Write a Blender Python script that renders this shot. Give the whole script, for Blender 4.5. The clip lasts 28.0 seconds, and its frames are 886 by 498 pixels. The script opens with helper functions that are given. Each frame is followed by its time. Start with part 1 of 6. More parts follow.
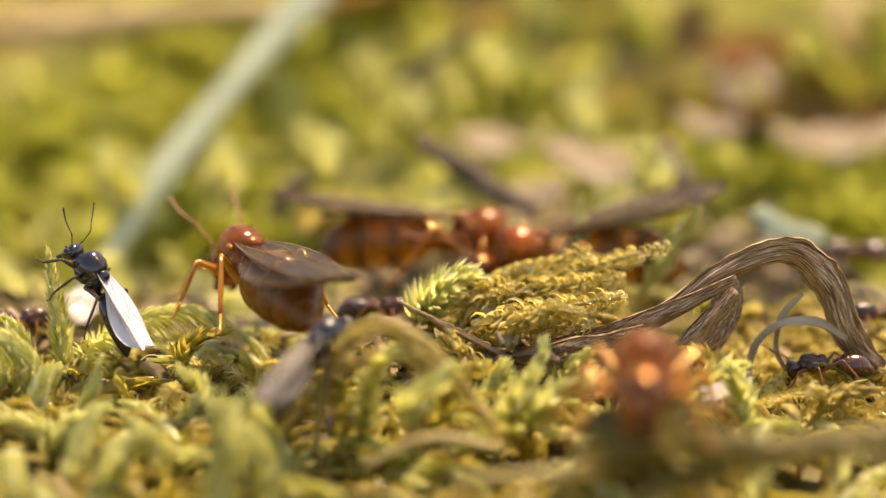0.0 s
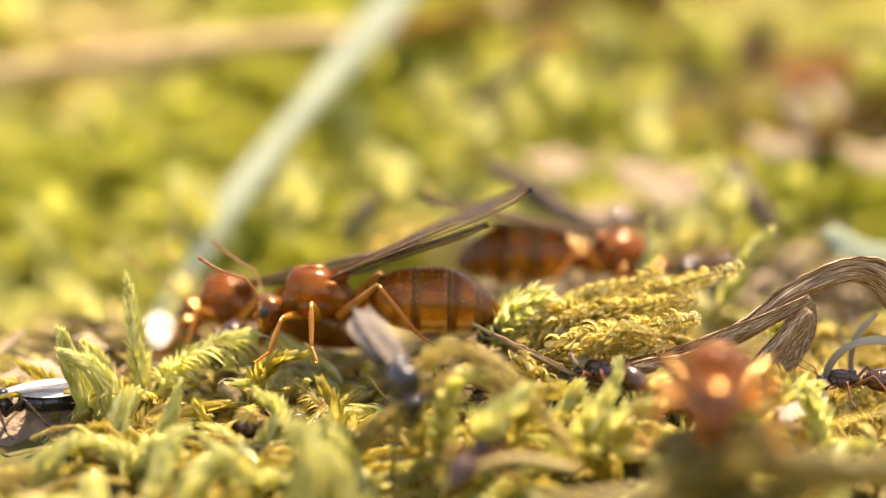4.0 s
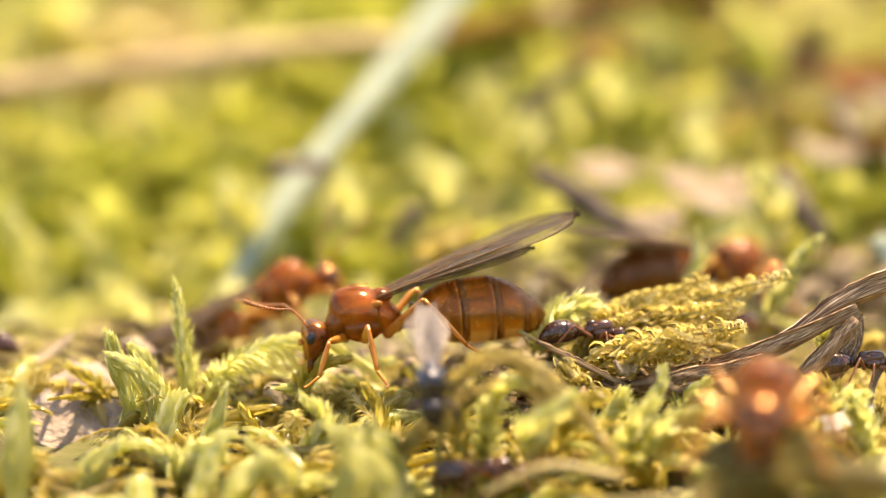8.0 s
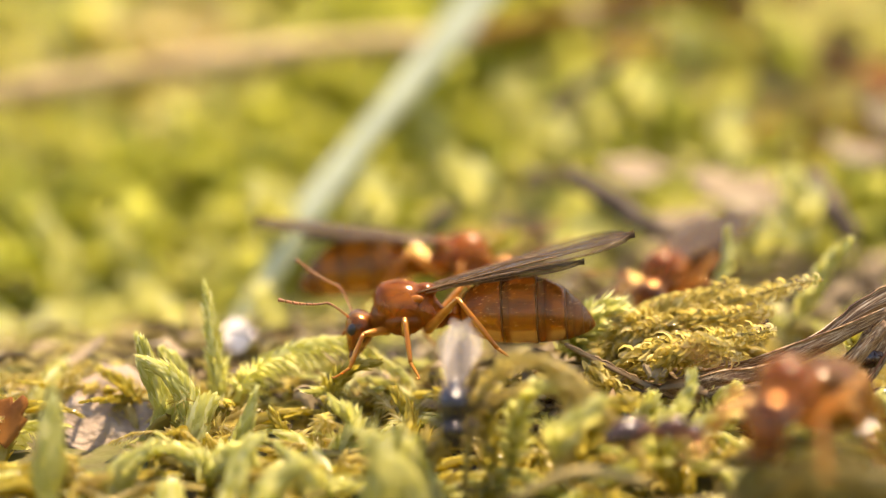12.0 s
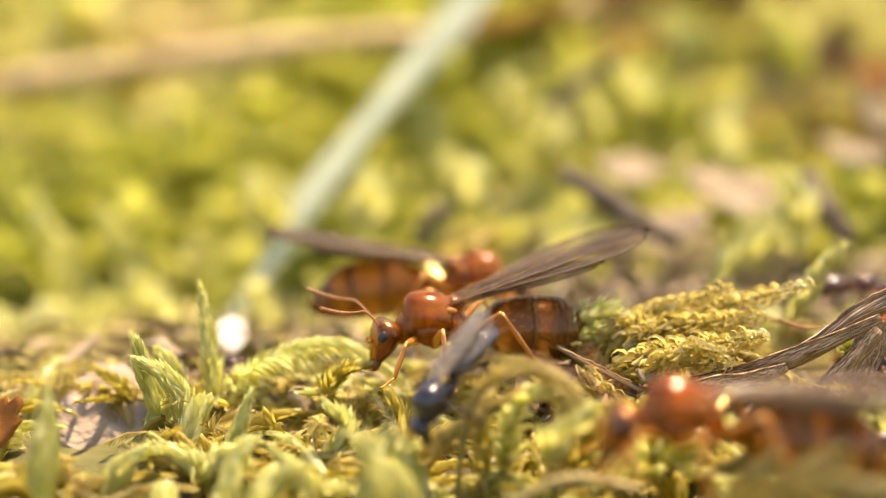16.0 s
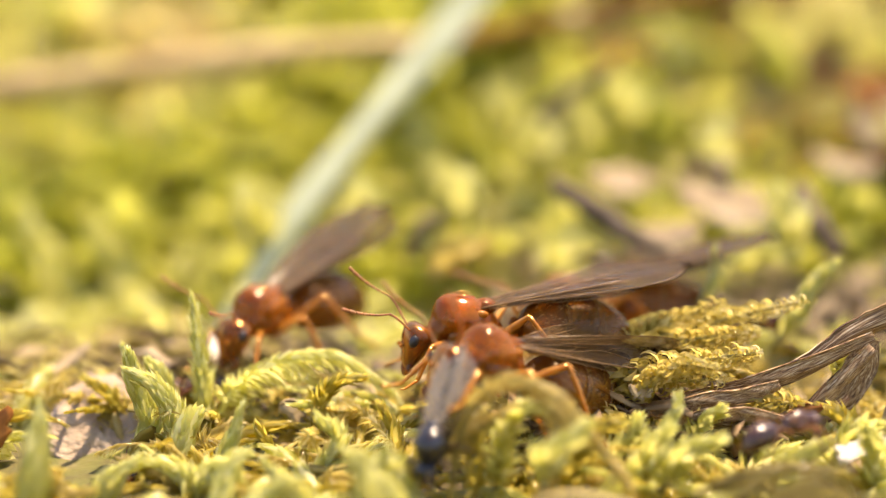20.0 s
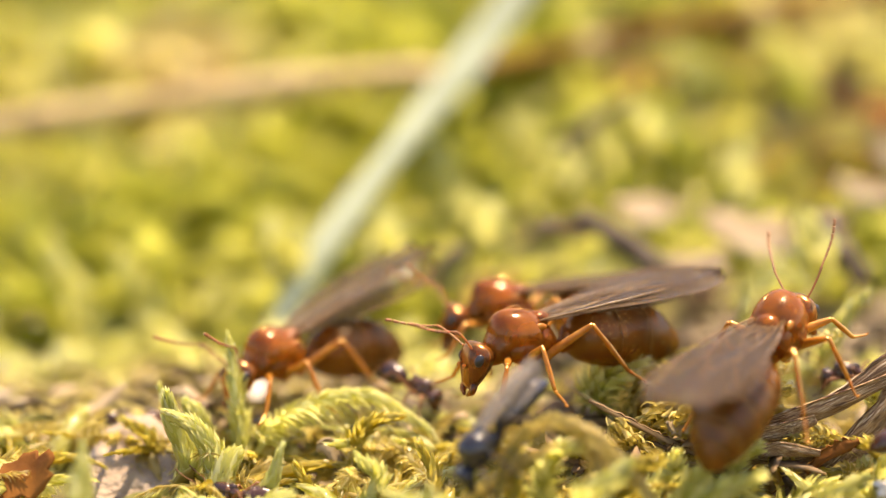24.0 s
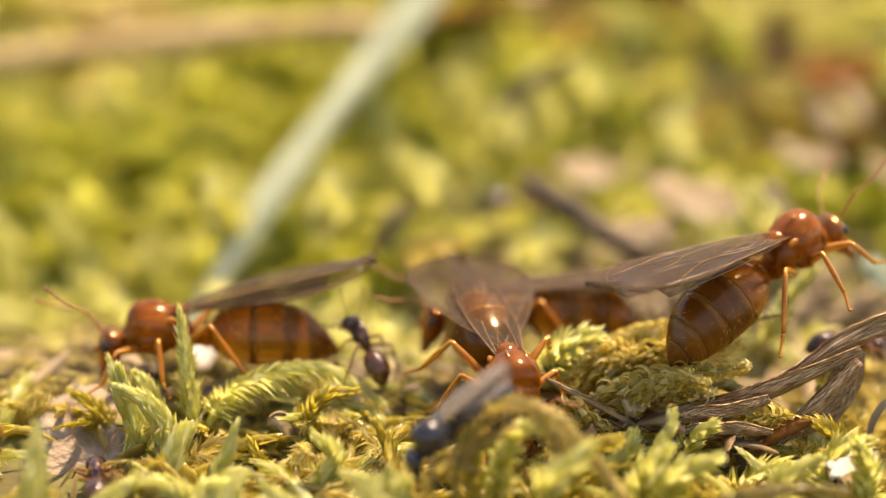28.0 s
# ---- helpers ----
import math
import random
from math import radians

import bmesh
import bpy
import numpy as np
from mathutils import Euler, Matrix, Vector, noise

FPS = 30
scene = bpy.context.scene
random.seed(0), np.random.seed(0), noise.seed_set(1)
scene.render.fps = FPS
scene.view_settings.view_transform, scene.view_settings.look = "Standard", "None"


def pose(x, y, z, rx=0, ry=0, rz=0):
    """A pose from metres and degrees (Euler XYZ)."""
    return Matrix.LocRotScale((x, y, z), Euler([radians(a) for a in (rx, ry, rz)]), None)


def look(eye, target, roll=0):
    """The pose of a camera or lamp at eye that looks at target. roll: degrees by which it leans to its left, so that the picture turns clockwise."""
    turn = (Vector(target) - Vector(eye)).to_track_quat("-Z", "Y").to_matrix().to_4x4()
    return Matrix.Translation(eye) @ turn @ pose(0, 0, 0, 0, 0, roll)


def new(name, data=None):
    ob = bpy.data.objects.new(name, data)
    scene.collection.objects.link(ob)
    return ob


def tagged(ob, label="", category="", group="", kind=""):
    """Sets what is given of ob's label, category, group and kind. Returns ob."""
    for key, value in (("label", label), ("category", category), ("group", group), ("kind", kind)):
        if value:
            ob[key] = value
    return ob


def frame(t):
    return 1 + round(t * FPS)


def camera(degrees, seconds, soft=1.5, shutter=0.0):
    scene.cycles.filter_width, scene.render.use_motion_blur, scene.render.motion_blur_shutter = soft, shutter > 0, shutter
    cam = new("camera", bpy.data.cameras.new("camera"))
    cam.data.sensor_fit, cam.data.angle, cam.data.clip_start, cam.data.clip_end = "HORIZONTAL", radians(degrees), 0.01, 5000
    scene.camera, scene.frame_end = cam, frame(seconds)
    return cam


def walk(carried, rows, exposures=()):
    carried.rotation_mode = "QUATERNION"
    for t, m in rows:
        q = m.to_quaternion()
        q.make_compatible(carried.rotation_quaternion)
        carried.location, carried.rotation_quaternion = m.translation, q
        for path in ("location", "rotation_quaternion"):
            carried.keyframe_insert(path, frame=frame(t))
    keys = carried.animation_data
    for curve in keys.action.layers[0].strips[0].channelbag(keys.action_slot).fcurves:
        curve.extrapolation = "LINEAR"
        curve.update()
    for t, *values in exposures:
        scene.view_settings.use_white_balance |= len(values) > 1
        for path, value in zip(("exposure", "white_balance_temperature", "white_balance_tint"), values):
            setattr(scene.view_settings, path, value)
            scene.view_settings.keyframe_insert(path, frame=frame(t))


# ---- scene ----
# A macro view of winged queen ants, small dark males and workers on a mossy bank.
# Lengths below are written in millimetres and turned into metres by MM.
MM = 0.001
LENS = 30.0
cam = camera(LENS, 28.0, soft=1.2, shutter=0.4)
cam.data.dof.use_dof = True
cam.data.dof.focus_distance = 46.5 * MM
cam.data.dof.aperture_fstop = 26.0


def eye(x, y, z, yaw, pitch, roll):
    """A camera pose in millimetres and degrees: yaw to the left from +y, pitch upwards."""
    return pose(x * MM, y * MM, z * MM) @ pose(0, 0, 0, 0, 0, yaw) @ pose(0, 0, 0, 90 + pitch, 0, 0) @ pose(0, 0, 0, 0, 0, roll)


walk(cam, [
    (0.0, eye(1.66, -46.54, 10.11, -3.47, -9.27, 0.31)),
    (0.5, eye(1.64, -46.62, 10.14, -3.41, -9.09, 0.27)),
    (1.0, eye(1.6, -46.68, 10.16, -3.41, -9.03, 0.12)),
    (1.5, eye(1.52, -46.68, 10.2, -3.27, -9, 0.19)),
    (2.0, eye(1.49, -46.71, 10.17, -2.53, -8.9, -0.16)),
    (2.5, eye(1.5, -46.67, 10.12, -2.05, -8.69, -0.07)),
    (3.0, eye(1.43, -46.69, 10.06, -1.79, -8.48, -0.14)),
    (3.5, eye(1.36, -46.82, 10.1, -1.53, -8.47, -0.34)),
    (5.5, eye(1.31, -46.89, 10.17, -0.71, -8.32, -0.52)),
    (6.0, eye(1.31, -46.9, 10.11, -0.55, -8.29, -0.32)),
    (6.5, eye(1.28, -46.94, 10.26, -0.33, -8.51, -0.44)),
    (7.0, eye(1.38, -46.98, 10.27, 0.12, -8.29, -0.52)),
    (7.5, eye(1.45, -46.98, 10.28, 0.36, -8.32, -0.38)),
    (8.0, eye(1.47, -46.97, 10.26, 0.47, -8.34, -0.42)),
    (8.5, eye(1.44, -46.95, 10.3, 0.64, -8.45, -0.41)),
    (9.0, eye(1.42, -47, 10.28, 0.79, -8.42, -0.38)),
    (9.5, eye(1.64, -46.98, 10.6, 1.28, -8.69, -0.49)),
    (10.0, eye(1.62, -46.98, 10.57, 1.38, -8.68, -0.43)),
    (10.5, eye(1.62, -47.01, 10.6, 1.53, -8.66, -0.6)),
    (11.0, eye(1.62, -47.01, 10.66, 1.59, -8.69, -0.7)),
    (11.5, eye(1.5, -46.96, 10.54, 1.49, -8.64, -0.46)),
    (12.0, eye(1.54, -46.99, 10.53, 1.57, -8.53, -0.61)),
    (12.5, eye(1.55, -46.98, 10.58, 1.62, -8.56, -0.62)),
    (14.5, eye(1.6, -46.96, 11.18, 1.62, -9.22, -0.28)),
    (15.0, eye(1.58, -47, 11.19, 1.53, -9.28, -0.14)),
    (15.5, eye(1.62, -47.02, 11.18, 1.58, -9.14, -0.09)),
    (16.0, eye(1.61, -47.01, 11.15, 1.48, -9.17, -0.16)),
    (16.5, eye(1.55, -46.97, 11.19, 1.28, -9.26, 0.08)),
    (17.0, eye(1.55, -46.97, 11.17, 1.23, -9.15, -0.08)),
    (17.5, eye(1.55, -47, 11.11, 1.18, -8.98, -0.09)),
    (18.0, eye(1.54, -46.98, 11.14, 1.14, -9.04, -0.06)),
    (18.5, eye(1.51, -46.99, 11.16, 1.06, -9.04, -0.08)),
    (19.0, eye(1.48, -46.99, 11.21, 0.93, -9, 0.01)),
    (19.5, eye(1.38, -46.92, 11.3, 0.81, -9.1, 0.43)),
    (20.0, eye(1.27, -46.86, 11.42, 0.84, -9.06, 0.51)),
    (20.5, eye(1.32, -46.87, 11.5, 1.04, -8.95, 0.33)),
    (21.0, eye(1.3, -46.91, 11.61, 1.2, -8.89, 0.32)),
    (21.5, eye(1.16, -46.93, 11.68, 1.24, -8.87, 0.41)),
    (23.5, eye(0.51, -46.95, 12, 1.3, -8.71, 0)),
    (24.0, eye(0.34, -47, 12.2, 0.94, -8.63, -0.16)),
    (24.5, eye(0.08, -46.96, 12.49, 0.36, -8.58, 0.33)),
    (25.0, eye(-0.23, -46.88, 12.63, -0.29, -8.56, 0.58)),
    (25.5, eye(-0.51, -46.76, 12.82, -0.87, -8.9, 0.88)),
    (26.0, eye(-0.78, -46.62, 13.04, -1.23, -9.79, 0.85)),
    (26.5, eye(-1.05, -46.43, 13.31, -1.58, -10.79, 1.07)),
    (27.0, eye(-1.24, -46.33, 13.39, -1.88, -11.13, 1.16)),
    (27.5, eye(-1.32, -46.29, 13.46, -2.23, -11.24, 1.03)),
    (28.0, eye(-1.21, -46.28, 13.49, -2.51, -11.19, 1.23)),
], exposures=[
    (0.0, 0.79, 8400, 22), (1.0, 1.26, 8100, 22), (2.0, 1.23, 8300, 22), (3.0, 1.27, 8350, 22), (6.0, 1.20, 8150, 22), (7.0, 1.13, 8150, 22), (8.0, 1.30, 8150, 22), (9.0, 1.27, 8150, 22), (11.0, 1.11, 8150, 22), (12.0, 1.11, 8150, 22), (15.0, 1.24, 8150, 22), (17.0, 1.14, 8150, 22), (19.0, 1.09, 8150, 22), (20.0, 1.23, 8150, 22), (21.0, 1.05, 8150, 22), (24.0, 1.25, 8300, 22), (26.0, 1.14, 8350, 22), (27.0, 1.10, 8350, 22), (28.0, 0.97, 8850, 22),
])

# ---- light ----
SUN_ELEV, SUN_AZ = 71.0, 40.0      # azimuth in degrees from +x towards +y
world = bpy.data.worlds.new("sky")
scene.world = world
world.use_nodes = True
wn = world.node_tree.nodes
sky = wn.new("ShaderNodeTexSky")
sky.sky_type, sky.sun_disc = "NISHITA", False
sky.sun_elevation, sky.sun_rotation = radians(SUN_ELEV), radians(90 - SUN_AZ)
world.node_tree.links.new(sky.outputs[0], wn["Background"].inputs[0])
wn["Background"].inputs[1].default_value = 0.15
sun = new("sun", bpy.data.lights.new("sun", "SUN"))
sun.data.energy, sun.data.angle, sun.data.color = 4.0, radians(0.53), (1.0, 0.90, 0.72)
sx, sy = math.cos(radians(SUN_AZ)), math.sin(radians(SUN_AZ))
ce, se = math.cos(radians(SUN_ELEV)), math.sin(radians(SUN_ELEV))
sun.matrix_world = look((sx * ce, sy * ce, se), (0, 0, 0))


# ---- materials ----
def shader(name):
    m = bpy.data.materials.new(name)
    m.use_nodes = True
    return m, m.node_tree.nodes, m.node_tree.links, m.node_tree.nodes["Principled BSDF"]


def ramp_of(nodes, links, source, stops):
    r = nodes.new("ShaderNodeValToRGB")
    while len(r.color_ramp.elements) < len(stops):
        r.color_ramp.elements.new(0.5)
    for e, (p, c) in zip(r.color_ramp.elements, stops):
        e.position, e.color = p, (*c, 1)
    links.new(source, r.inputs[0])
    return r.outputs[0]


def noise_of(nodes, links, scale, detail=3.0, stretch=None):
    tex = nodes.new("ShaderNodeTexNoise")
    tex.inputs["Scale"].default_value, tex.inputs["Detail"].default_value = scale, detail
    co = nodes.new("ShaderNodeTexCoord")
    if stretch:
        mp = nodes.new("ShaderNodeMapping")
        mp.inputs["Scale"].default_value = stretch
        links.new(co.outputs["Object"], mp.inputs[0])
        links.new(mp.outputs[0], tex.inputs["Vector"])
    else:
        links.new(co.outputs["Object"], tex.inputs["Vector"])
    return tex.outputs["Fac"]


def bumped(nodes, links, bsdf, height, strength, distance):
    b = nodes.new("ShaderNodeBump")
    b.inputs["Strength"].default_value, b.inputs["Distance"].default_value = strength, distance * MM
    links.new(height, b.inputs["Height"])
    links.new(b.outputs[0], bsdf.inputs["Normal"])


def leafy(name, stops, through_light=0.5, rough=0.38, patch=180.0, glow=(0.75, 0.85, 0.10), islands=0.5):
    """Thin moss leaves: two scales of colour, a waxy face and light passing through."""
    m, n, l, b = shader(name)
    big = noise_of(n, l, patch, 3.0)
    geo = n.new("ShaderNodeNewGeometry")
    mix = n.new("ShaderNodeMix")
    mix.inputs[0].default_value = islands
    l.new(big, mix.inputs[2])
    l.new(geo.outputs["Random Per Island"], mix.inputs[3])
    col = ramp_of(n, l, mix.outputs[0], stops)
    l.new(col, b.inputs["Base Color"])
    b.inputs["Roughness"].default_value = rough
    b.inputs["Specular IOR Level"].default_value = 0.85
    bumped(n, l, b, noise_of(n, l, 7000.0, 3.0), 0.9, 0.03)
    t = n.new("ShaderNodeBsdfTranslucent")
    hue = n.new("ShaderNodeMix")
    hue.data_type, hue.blend_type = "RGBA", "MIX"
    hue.inputs[0].default_value = 0.42
    l.new(col, hue.inputs[6])
    hue.inputs[7].default_value = (*glow, 1)
    l.new(hue.outputs[2], t.inputs[0])
    s = n.new("ShaderNodeMixShader")
    s.inputs[0].default_value = through_light
    l.new(b.outputs[0], s.inputs[1])
    l.new(t.outputs[0], s.inputs[2])
    l.new(s.outputs[0], n["Material Output"].inputs[0])
    return m


def plain(name, stops, scale=900.0, rough=0.5, bump=0.3, bump_scale=4000.0, depth=0.03, stretch=None, coat=0.0, sss=0.0, spec=0.5, red=(1.0, 0.3, 0.1)):
    m, n, l, b = shader(name)
    l.new(ramp_of(n, l, noise_of(n, l, scale, 4.0, stretch), stops), b.inputs["Base Color"])
    rr = n.new("ShaderNodeMapRange")
    rr.inputs[3].default_value, rr.inputs[4].default_value = rough * 0.75, min(1.0, rough * 1.3)
    l.new(noise_of(n, l, scale * 2.3, 2.0), rr.inputs[0])
    l.new(rr.outputs[0], b.inputs["Roughness"])
    b.inputs["Specular IOR Level"].default_value = spec
    b.inputs["Coat Weight"].default_value, b.inputs["Coat Roughness"].default_value = coat, 0.12
    if sss:
        b.inputs["Subsurface Weight"].default_value = sss
        b.inputs["Subsurface Scale"].default_value = 0.5 * MM
        b.inputs["Subsurface Radius"].default_value = red
    bumped(n, l, b, noise_of(n, l, bump_scale, 3.0, stretch), bump, depth)
    return m


def chitin(name, stops, glow, through_light, scale, rough, spec, stretch=None):
    """Clear amber shell: a glossy pigmented skin over tinted matter that bends the light behind it."""
    m = plain(name, stops, scale, rough, 0.3, 9000.0, 0.014, stretch, spec=spec)
    n, l = m.node_tree.nodes, m.node_tree.links
    g = n.new("ShaderNodeBsdfGlass")
    g.inputs["Color"].default_value = (*glow, 1)
    g.inputs["Roughness"].default_value, g.inputs["IOR"].default_value = rough, 1.42
    mix = n.new("ShaderNodeMixShader")
    mix.inputs[0].default_value = through_light
    l.new(n["Principled BSDF"].outputs[0], mix.inputs[1])
    l.new(g.outputs[0], mix.inputs[2])
    l.new(mix.outputs[0], n["Material Output"].inputs[0])
    return m


MOSS = leafy("moss_leaf", [(0.15, (0.30, 0.22, 0.028)), (0.42, (0.54, 0.46, 0.08)), (0.66, (0.74, 0.66, 0.20)), (0.86, (0.92, 0.86, 0.46))], 0.70, 0.16, glow=(0.94, 0.82, 0.17))
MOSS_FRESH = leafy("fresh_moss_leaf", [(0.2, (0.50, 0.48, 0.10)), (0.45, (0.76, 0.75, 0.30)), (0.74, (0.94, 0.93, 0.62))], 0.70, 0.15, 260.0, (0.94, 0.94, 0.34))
MOSS_GOLD = leafy("golden_moss_leaf", [(0.2, (0.32, 0.25, 0.045)), (0.5, (0.55, 0.455, 0.13)), (0.85, (0.92, 0.86, 0.54))], 0.68, 0.07, 300.0, (0.90, 0.76, 0.22))
MOSS_BROWN = leafy("brown_moss_leaf", [(0.2, (0.34, 0.26, 0.06)), (0.5, (0.56, 0.46, 0.15)), (0.85, (0.80, 0.70, 0.34))], 0.62, 0.35, 300.0, (0.82, 0.68, 0.18))
MOSS_OLIVE = leafy("olive_moss_leaf", [(0.2, (0.20, 0.15, 0.03)), (0.55, (0.36, 0.29, 0.08)), (0.9, (0.52, 0.44, 0.18))], 0.5, 0.4, 300.0, (0.52, 0.42, 0.11))
MOSS_FAR = leafy("far_moss_leaf", [(0.30, (0.27, 0.30, 0.03)), (0.42, (0.42, 0.45, 0.05)), (0.50, (0.54, 0.55, 0.09)), (0.60, (0.76, 0.73, 0.31)), (0.72, (0.75, 0.62, 0.36))], 0.68, 0.22, 60.0, (0.82, 0.82, 0.20), islands=0.08)
MOSS_TALL = leafy("tall_moss_leaf", [(0.25, (0.20, 0.26, 0.02)), (0.45, (0.50, 0.52, 0.07)), (0.65, (0.90, 0.90, 0.50))], 0.6, 0.4, 160.0, (0.80, 0.82, 0.16), islands=0.15)
SOIL = plain("mossy_litter", [(0.25, (0.035, 0.025, 0.012)), (0.42, (0.09, 0.07, 0.025)), (0.52, (0.12, 0.12, 0.025)), (0.62, (0.20, 0.15, 0.08)), (0.8, (0.34, 0.27, 0.17))], 260.0, 0.9, 0.8, 900.0, 0.3)
STEM = plain("moss_stem", [(0.3, (0.22, 0.16, 0.03)), (0.7, (0.36, 0.3, 0.07))], 700.0, 0.6)
RED = chitin("amber_red_chitin", [(0.30, (0.17, 0.046, 0.004)), (0.5, (0.33, 0.095, 0.007)), (0.70, (0.50, 0.165, 0.016))], (1.0, 0.47, 0.10), 0.46, 1500.0, 0.16, 0.5)
HEAD = chitin("dark_reddish_head_chitin", [(0.34, (0.05, 0.020, 0.006)), (0.5, (0.14, 0.045, 0.007)), (0.64, (0.30, 0.095, 0.011))], (0.94, 0.40, 0.08), 0.32, 1100.0, 0.22, 0.5)
LEGS = chitin("orange_leg_chitin", [(0.3, (0.42, 0.13, 0.014)), (0.7, (0.68, 0.28, 0.04))], (1.0, 0.66, 0.24), 0.40, 1800.0, 0.22, 0.5)
FEELER = plain("tan_antenna_chitin", [(0.3, (0.22, 0.095, 0.03)), (0.7, (0.44, 0.22, 0.09))], 2500.0, 0.45, 0.4, 14000.0, 0.012, sss=0.2)
GASTER = chitin("brown_gaster_chitin", [(0.30, (0.11, 0.038, 0.005)), (0.5, (0.21, 0.080, 0.011)), (0.70, (0.34, 0.140, 0.022))], (1.0, 0.60, 0.20), 0.56, 420.0, 0.20, 0.55, (1.0, 0.6, 0.6))
AMBER = chitin("amber_gaster_band", [(0.30, (0.24, 0.095, 0.014)), (0.7, (0.38, 0.165, 0.028))], (1.0, 0.66, 0.24), 0.56, 700.0, 0.20, 0.55)
RIM = plain("brown_segment_edge", [(0.3, (0.12, 0.048, 0.010)), (0.7, (0.26, 0.115, 0.028))], 900.0, 0.3)
EYE = plain("black_eye", [(0.3, (0.008, 0.008, 0.010)), (0.7, (0.02, 0.02, 0.025))], 3000.0, 0.35, 0.5, 30000.0, 0.01, coat=0.25)
BLACK = plain("black_chitin", [(0.3, (0.006, 0.006, 0.009)), (0.7, (0.02, 0.018, 0.022))], 1200.0, 0.2, 0.2, 15000.0, 0.01, coat=0.6)
BLACK_LEG = plain("dark_brown_leg", [(0.3, (0.03, 0.018, 0.01)), (0.7, (0.09, 0.05, 0.025))], 1200.0, 0.4)
WORK = plain("dark_brown_chitin", [(0.3, (0.022, 0.009, 0.005)), (0.7, (0.105, 0.036, 0.013))], 1300.0, 0.2, 0.2, 15000.0, 0.01, coat=0.5)
WORK_LEG = plain("brown_leg_chitin", [(0.3, (0.16, 0.06, 0.02)), (0.7, (0.3, 0.12, 0.04))], 1300.0, 0.4)
HAIR = plain("golden_hair", [(0.3, (0.5, 0.34, 0.12)), (0.7, (0.7, 0.5, 0.2))], 1300.0, 0.4)
BLADE = plain("pale_grass_blade", [(0.3, (0.25, 0.30, 0.20)), (0.7, (0.34, 0.40, 0.28))], 500.0, 0.75, 0.3, 3000.0, 0.05, (1, 1, 0.1))
STRAW = plain("dry_straw", [(0.3, (0.44, 0.30, 0.12)), (0.7, (0.64, 0.47, 0.23))], 250.0, 0.6, 0.4, 2500.0, 0.05)
RUST = plain("rusty_dead_leaf", [(0.3, (0.10, 0.032, 0.006)), (0.7, (0.30, 0.12, 0.025))], 700.0, 0.8, 0.6, 2500.0, 0.08, spec=0.15)
TWIG = plain("dark_twig", [(0.3, (0.05, 0.034, 0.020)), (0.55, (0.13, 0.092, 0.055)), (0.8, (0.26, 0.20, 0.13))], 500.0, 0.75, 0.8, 2500.0, 0.1)
PALE = plain("bleached_dead_leaf", [(0.25, (0.19, 0.135, 0.075)), (0.5, (0.36, 0.28, 0.17)), (0.8, (0.54, 0.46, 0.32))], 350.0, 0.8, 0.7, 2000.0, 0.1, spec=0.25)
FLAKE = plain("wrinkled_pinkish_flake", [(0.3, (0.27, 0.20, 0.14)), (0.6, (0.40, 0.32, 0.24)), (0.85, (0.53, 0.45, 0.36))], 600.0, 0.8, 1.0, 1200.0, 0.45, (1.0, 1.6, 1.6), spec=0.3)
BLEACHED = plain("bleached_white_scrap", [(0.3, (0.66, 0.62, 0.55)), (0.7, (0.84, 0.81, 0.75))], 600.0, 0.5, 0.6, 2000.0, 0.08)
TAN = plain("tan_dry_stem", [(0.3, (0.30, 0.22, 0.07)), (0.7, (0.50, 0.40, 0.16))], 500.0, 0.6, 0.5, 3000.0, 0.05)
DEAD_BITS = plain("dark_brown_scraps", [(0.3, (0.10, 0.058, 0.024)), (0.55, (0.24, 0.155, 0.07)), (0.8, (0.42, 0.31, 0.17))], 800.0, 0.7, 0.7, 3000.0, 0.08)


def fibrous():
    """Grey-brown dead blade with dark fibres along its length (the u direction of the ribbon)."""
    m, n, l, b = shader("grey_dead_blade")
    uv = n.new("ShaderNodeUVMap")
    mp = n.new("ShaderNodeMapping")
    mp.inputs["Scale"].default_value = (3.0, 14.0, 1.0)
    l.new(uv.outputs[0], mp.inputs[0])
    t = n.new("ShaderNodeTexNoise")
    t.inputs["Scale"].default_value, t.inputs["Detail"].default_value, t.inputs["Roughness"].default_value = 1.6, 5.0, 0.65
    l.new(mp.outputs[0], t.inputs["Vector"])
    l.new(ramp_of(n, l, t.outputs["Fac"], [(0.36, (0.04, 0.016, 0.006)), (0.45, (0.17, 0.085, 0.032)), (0.54, (0.36, 0.235, 0.115)), (0.66, (0.66, 0.56, 0.41))]), b.inputs["Base Color"])
    b.inputs["Roughness"].default_value = 0.6
    bumped(n, l, b, t.outputs["Fac"], 0.6, 0.05)
    return m


DEAD = fibrous()


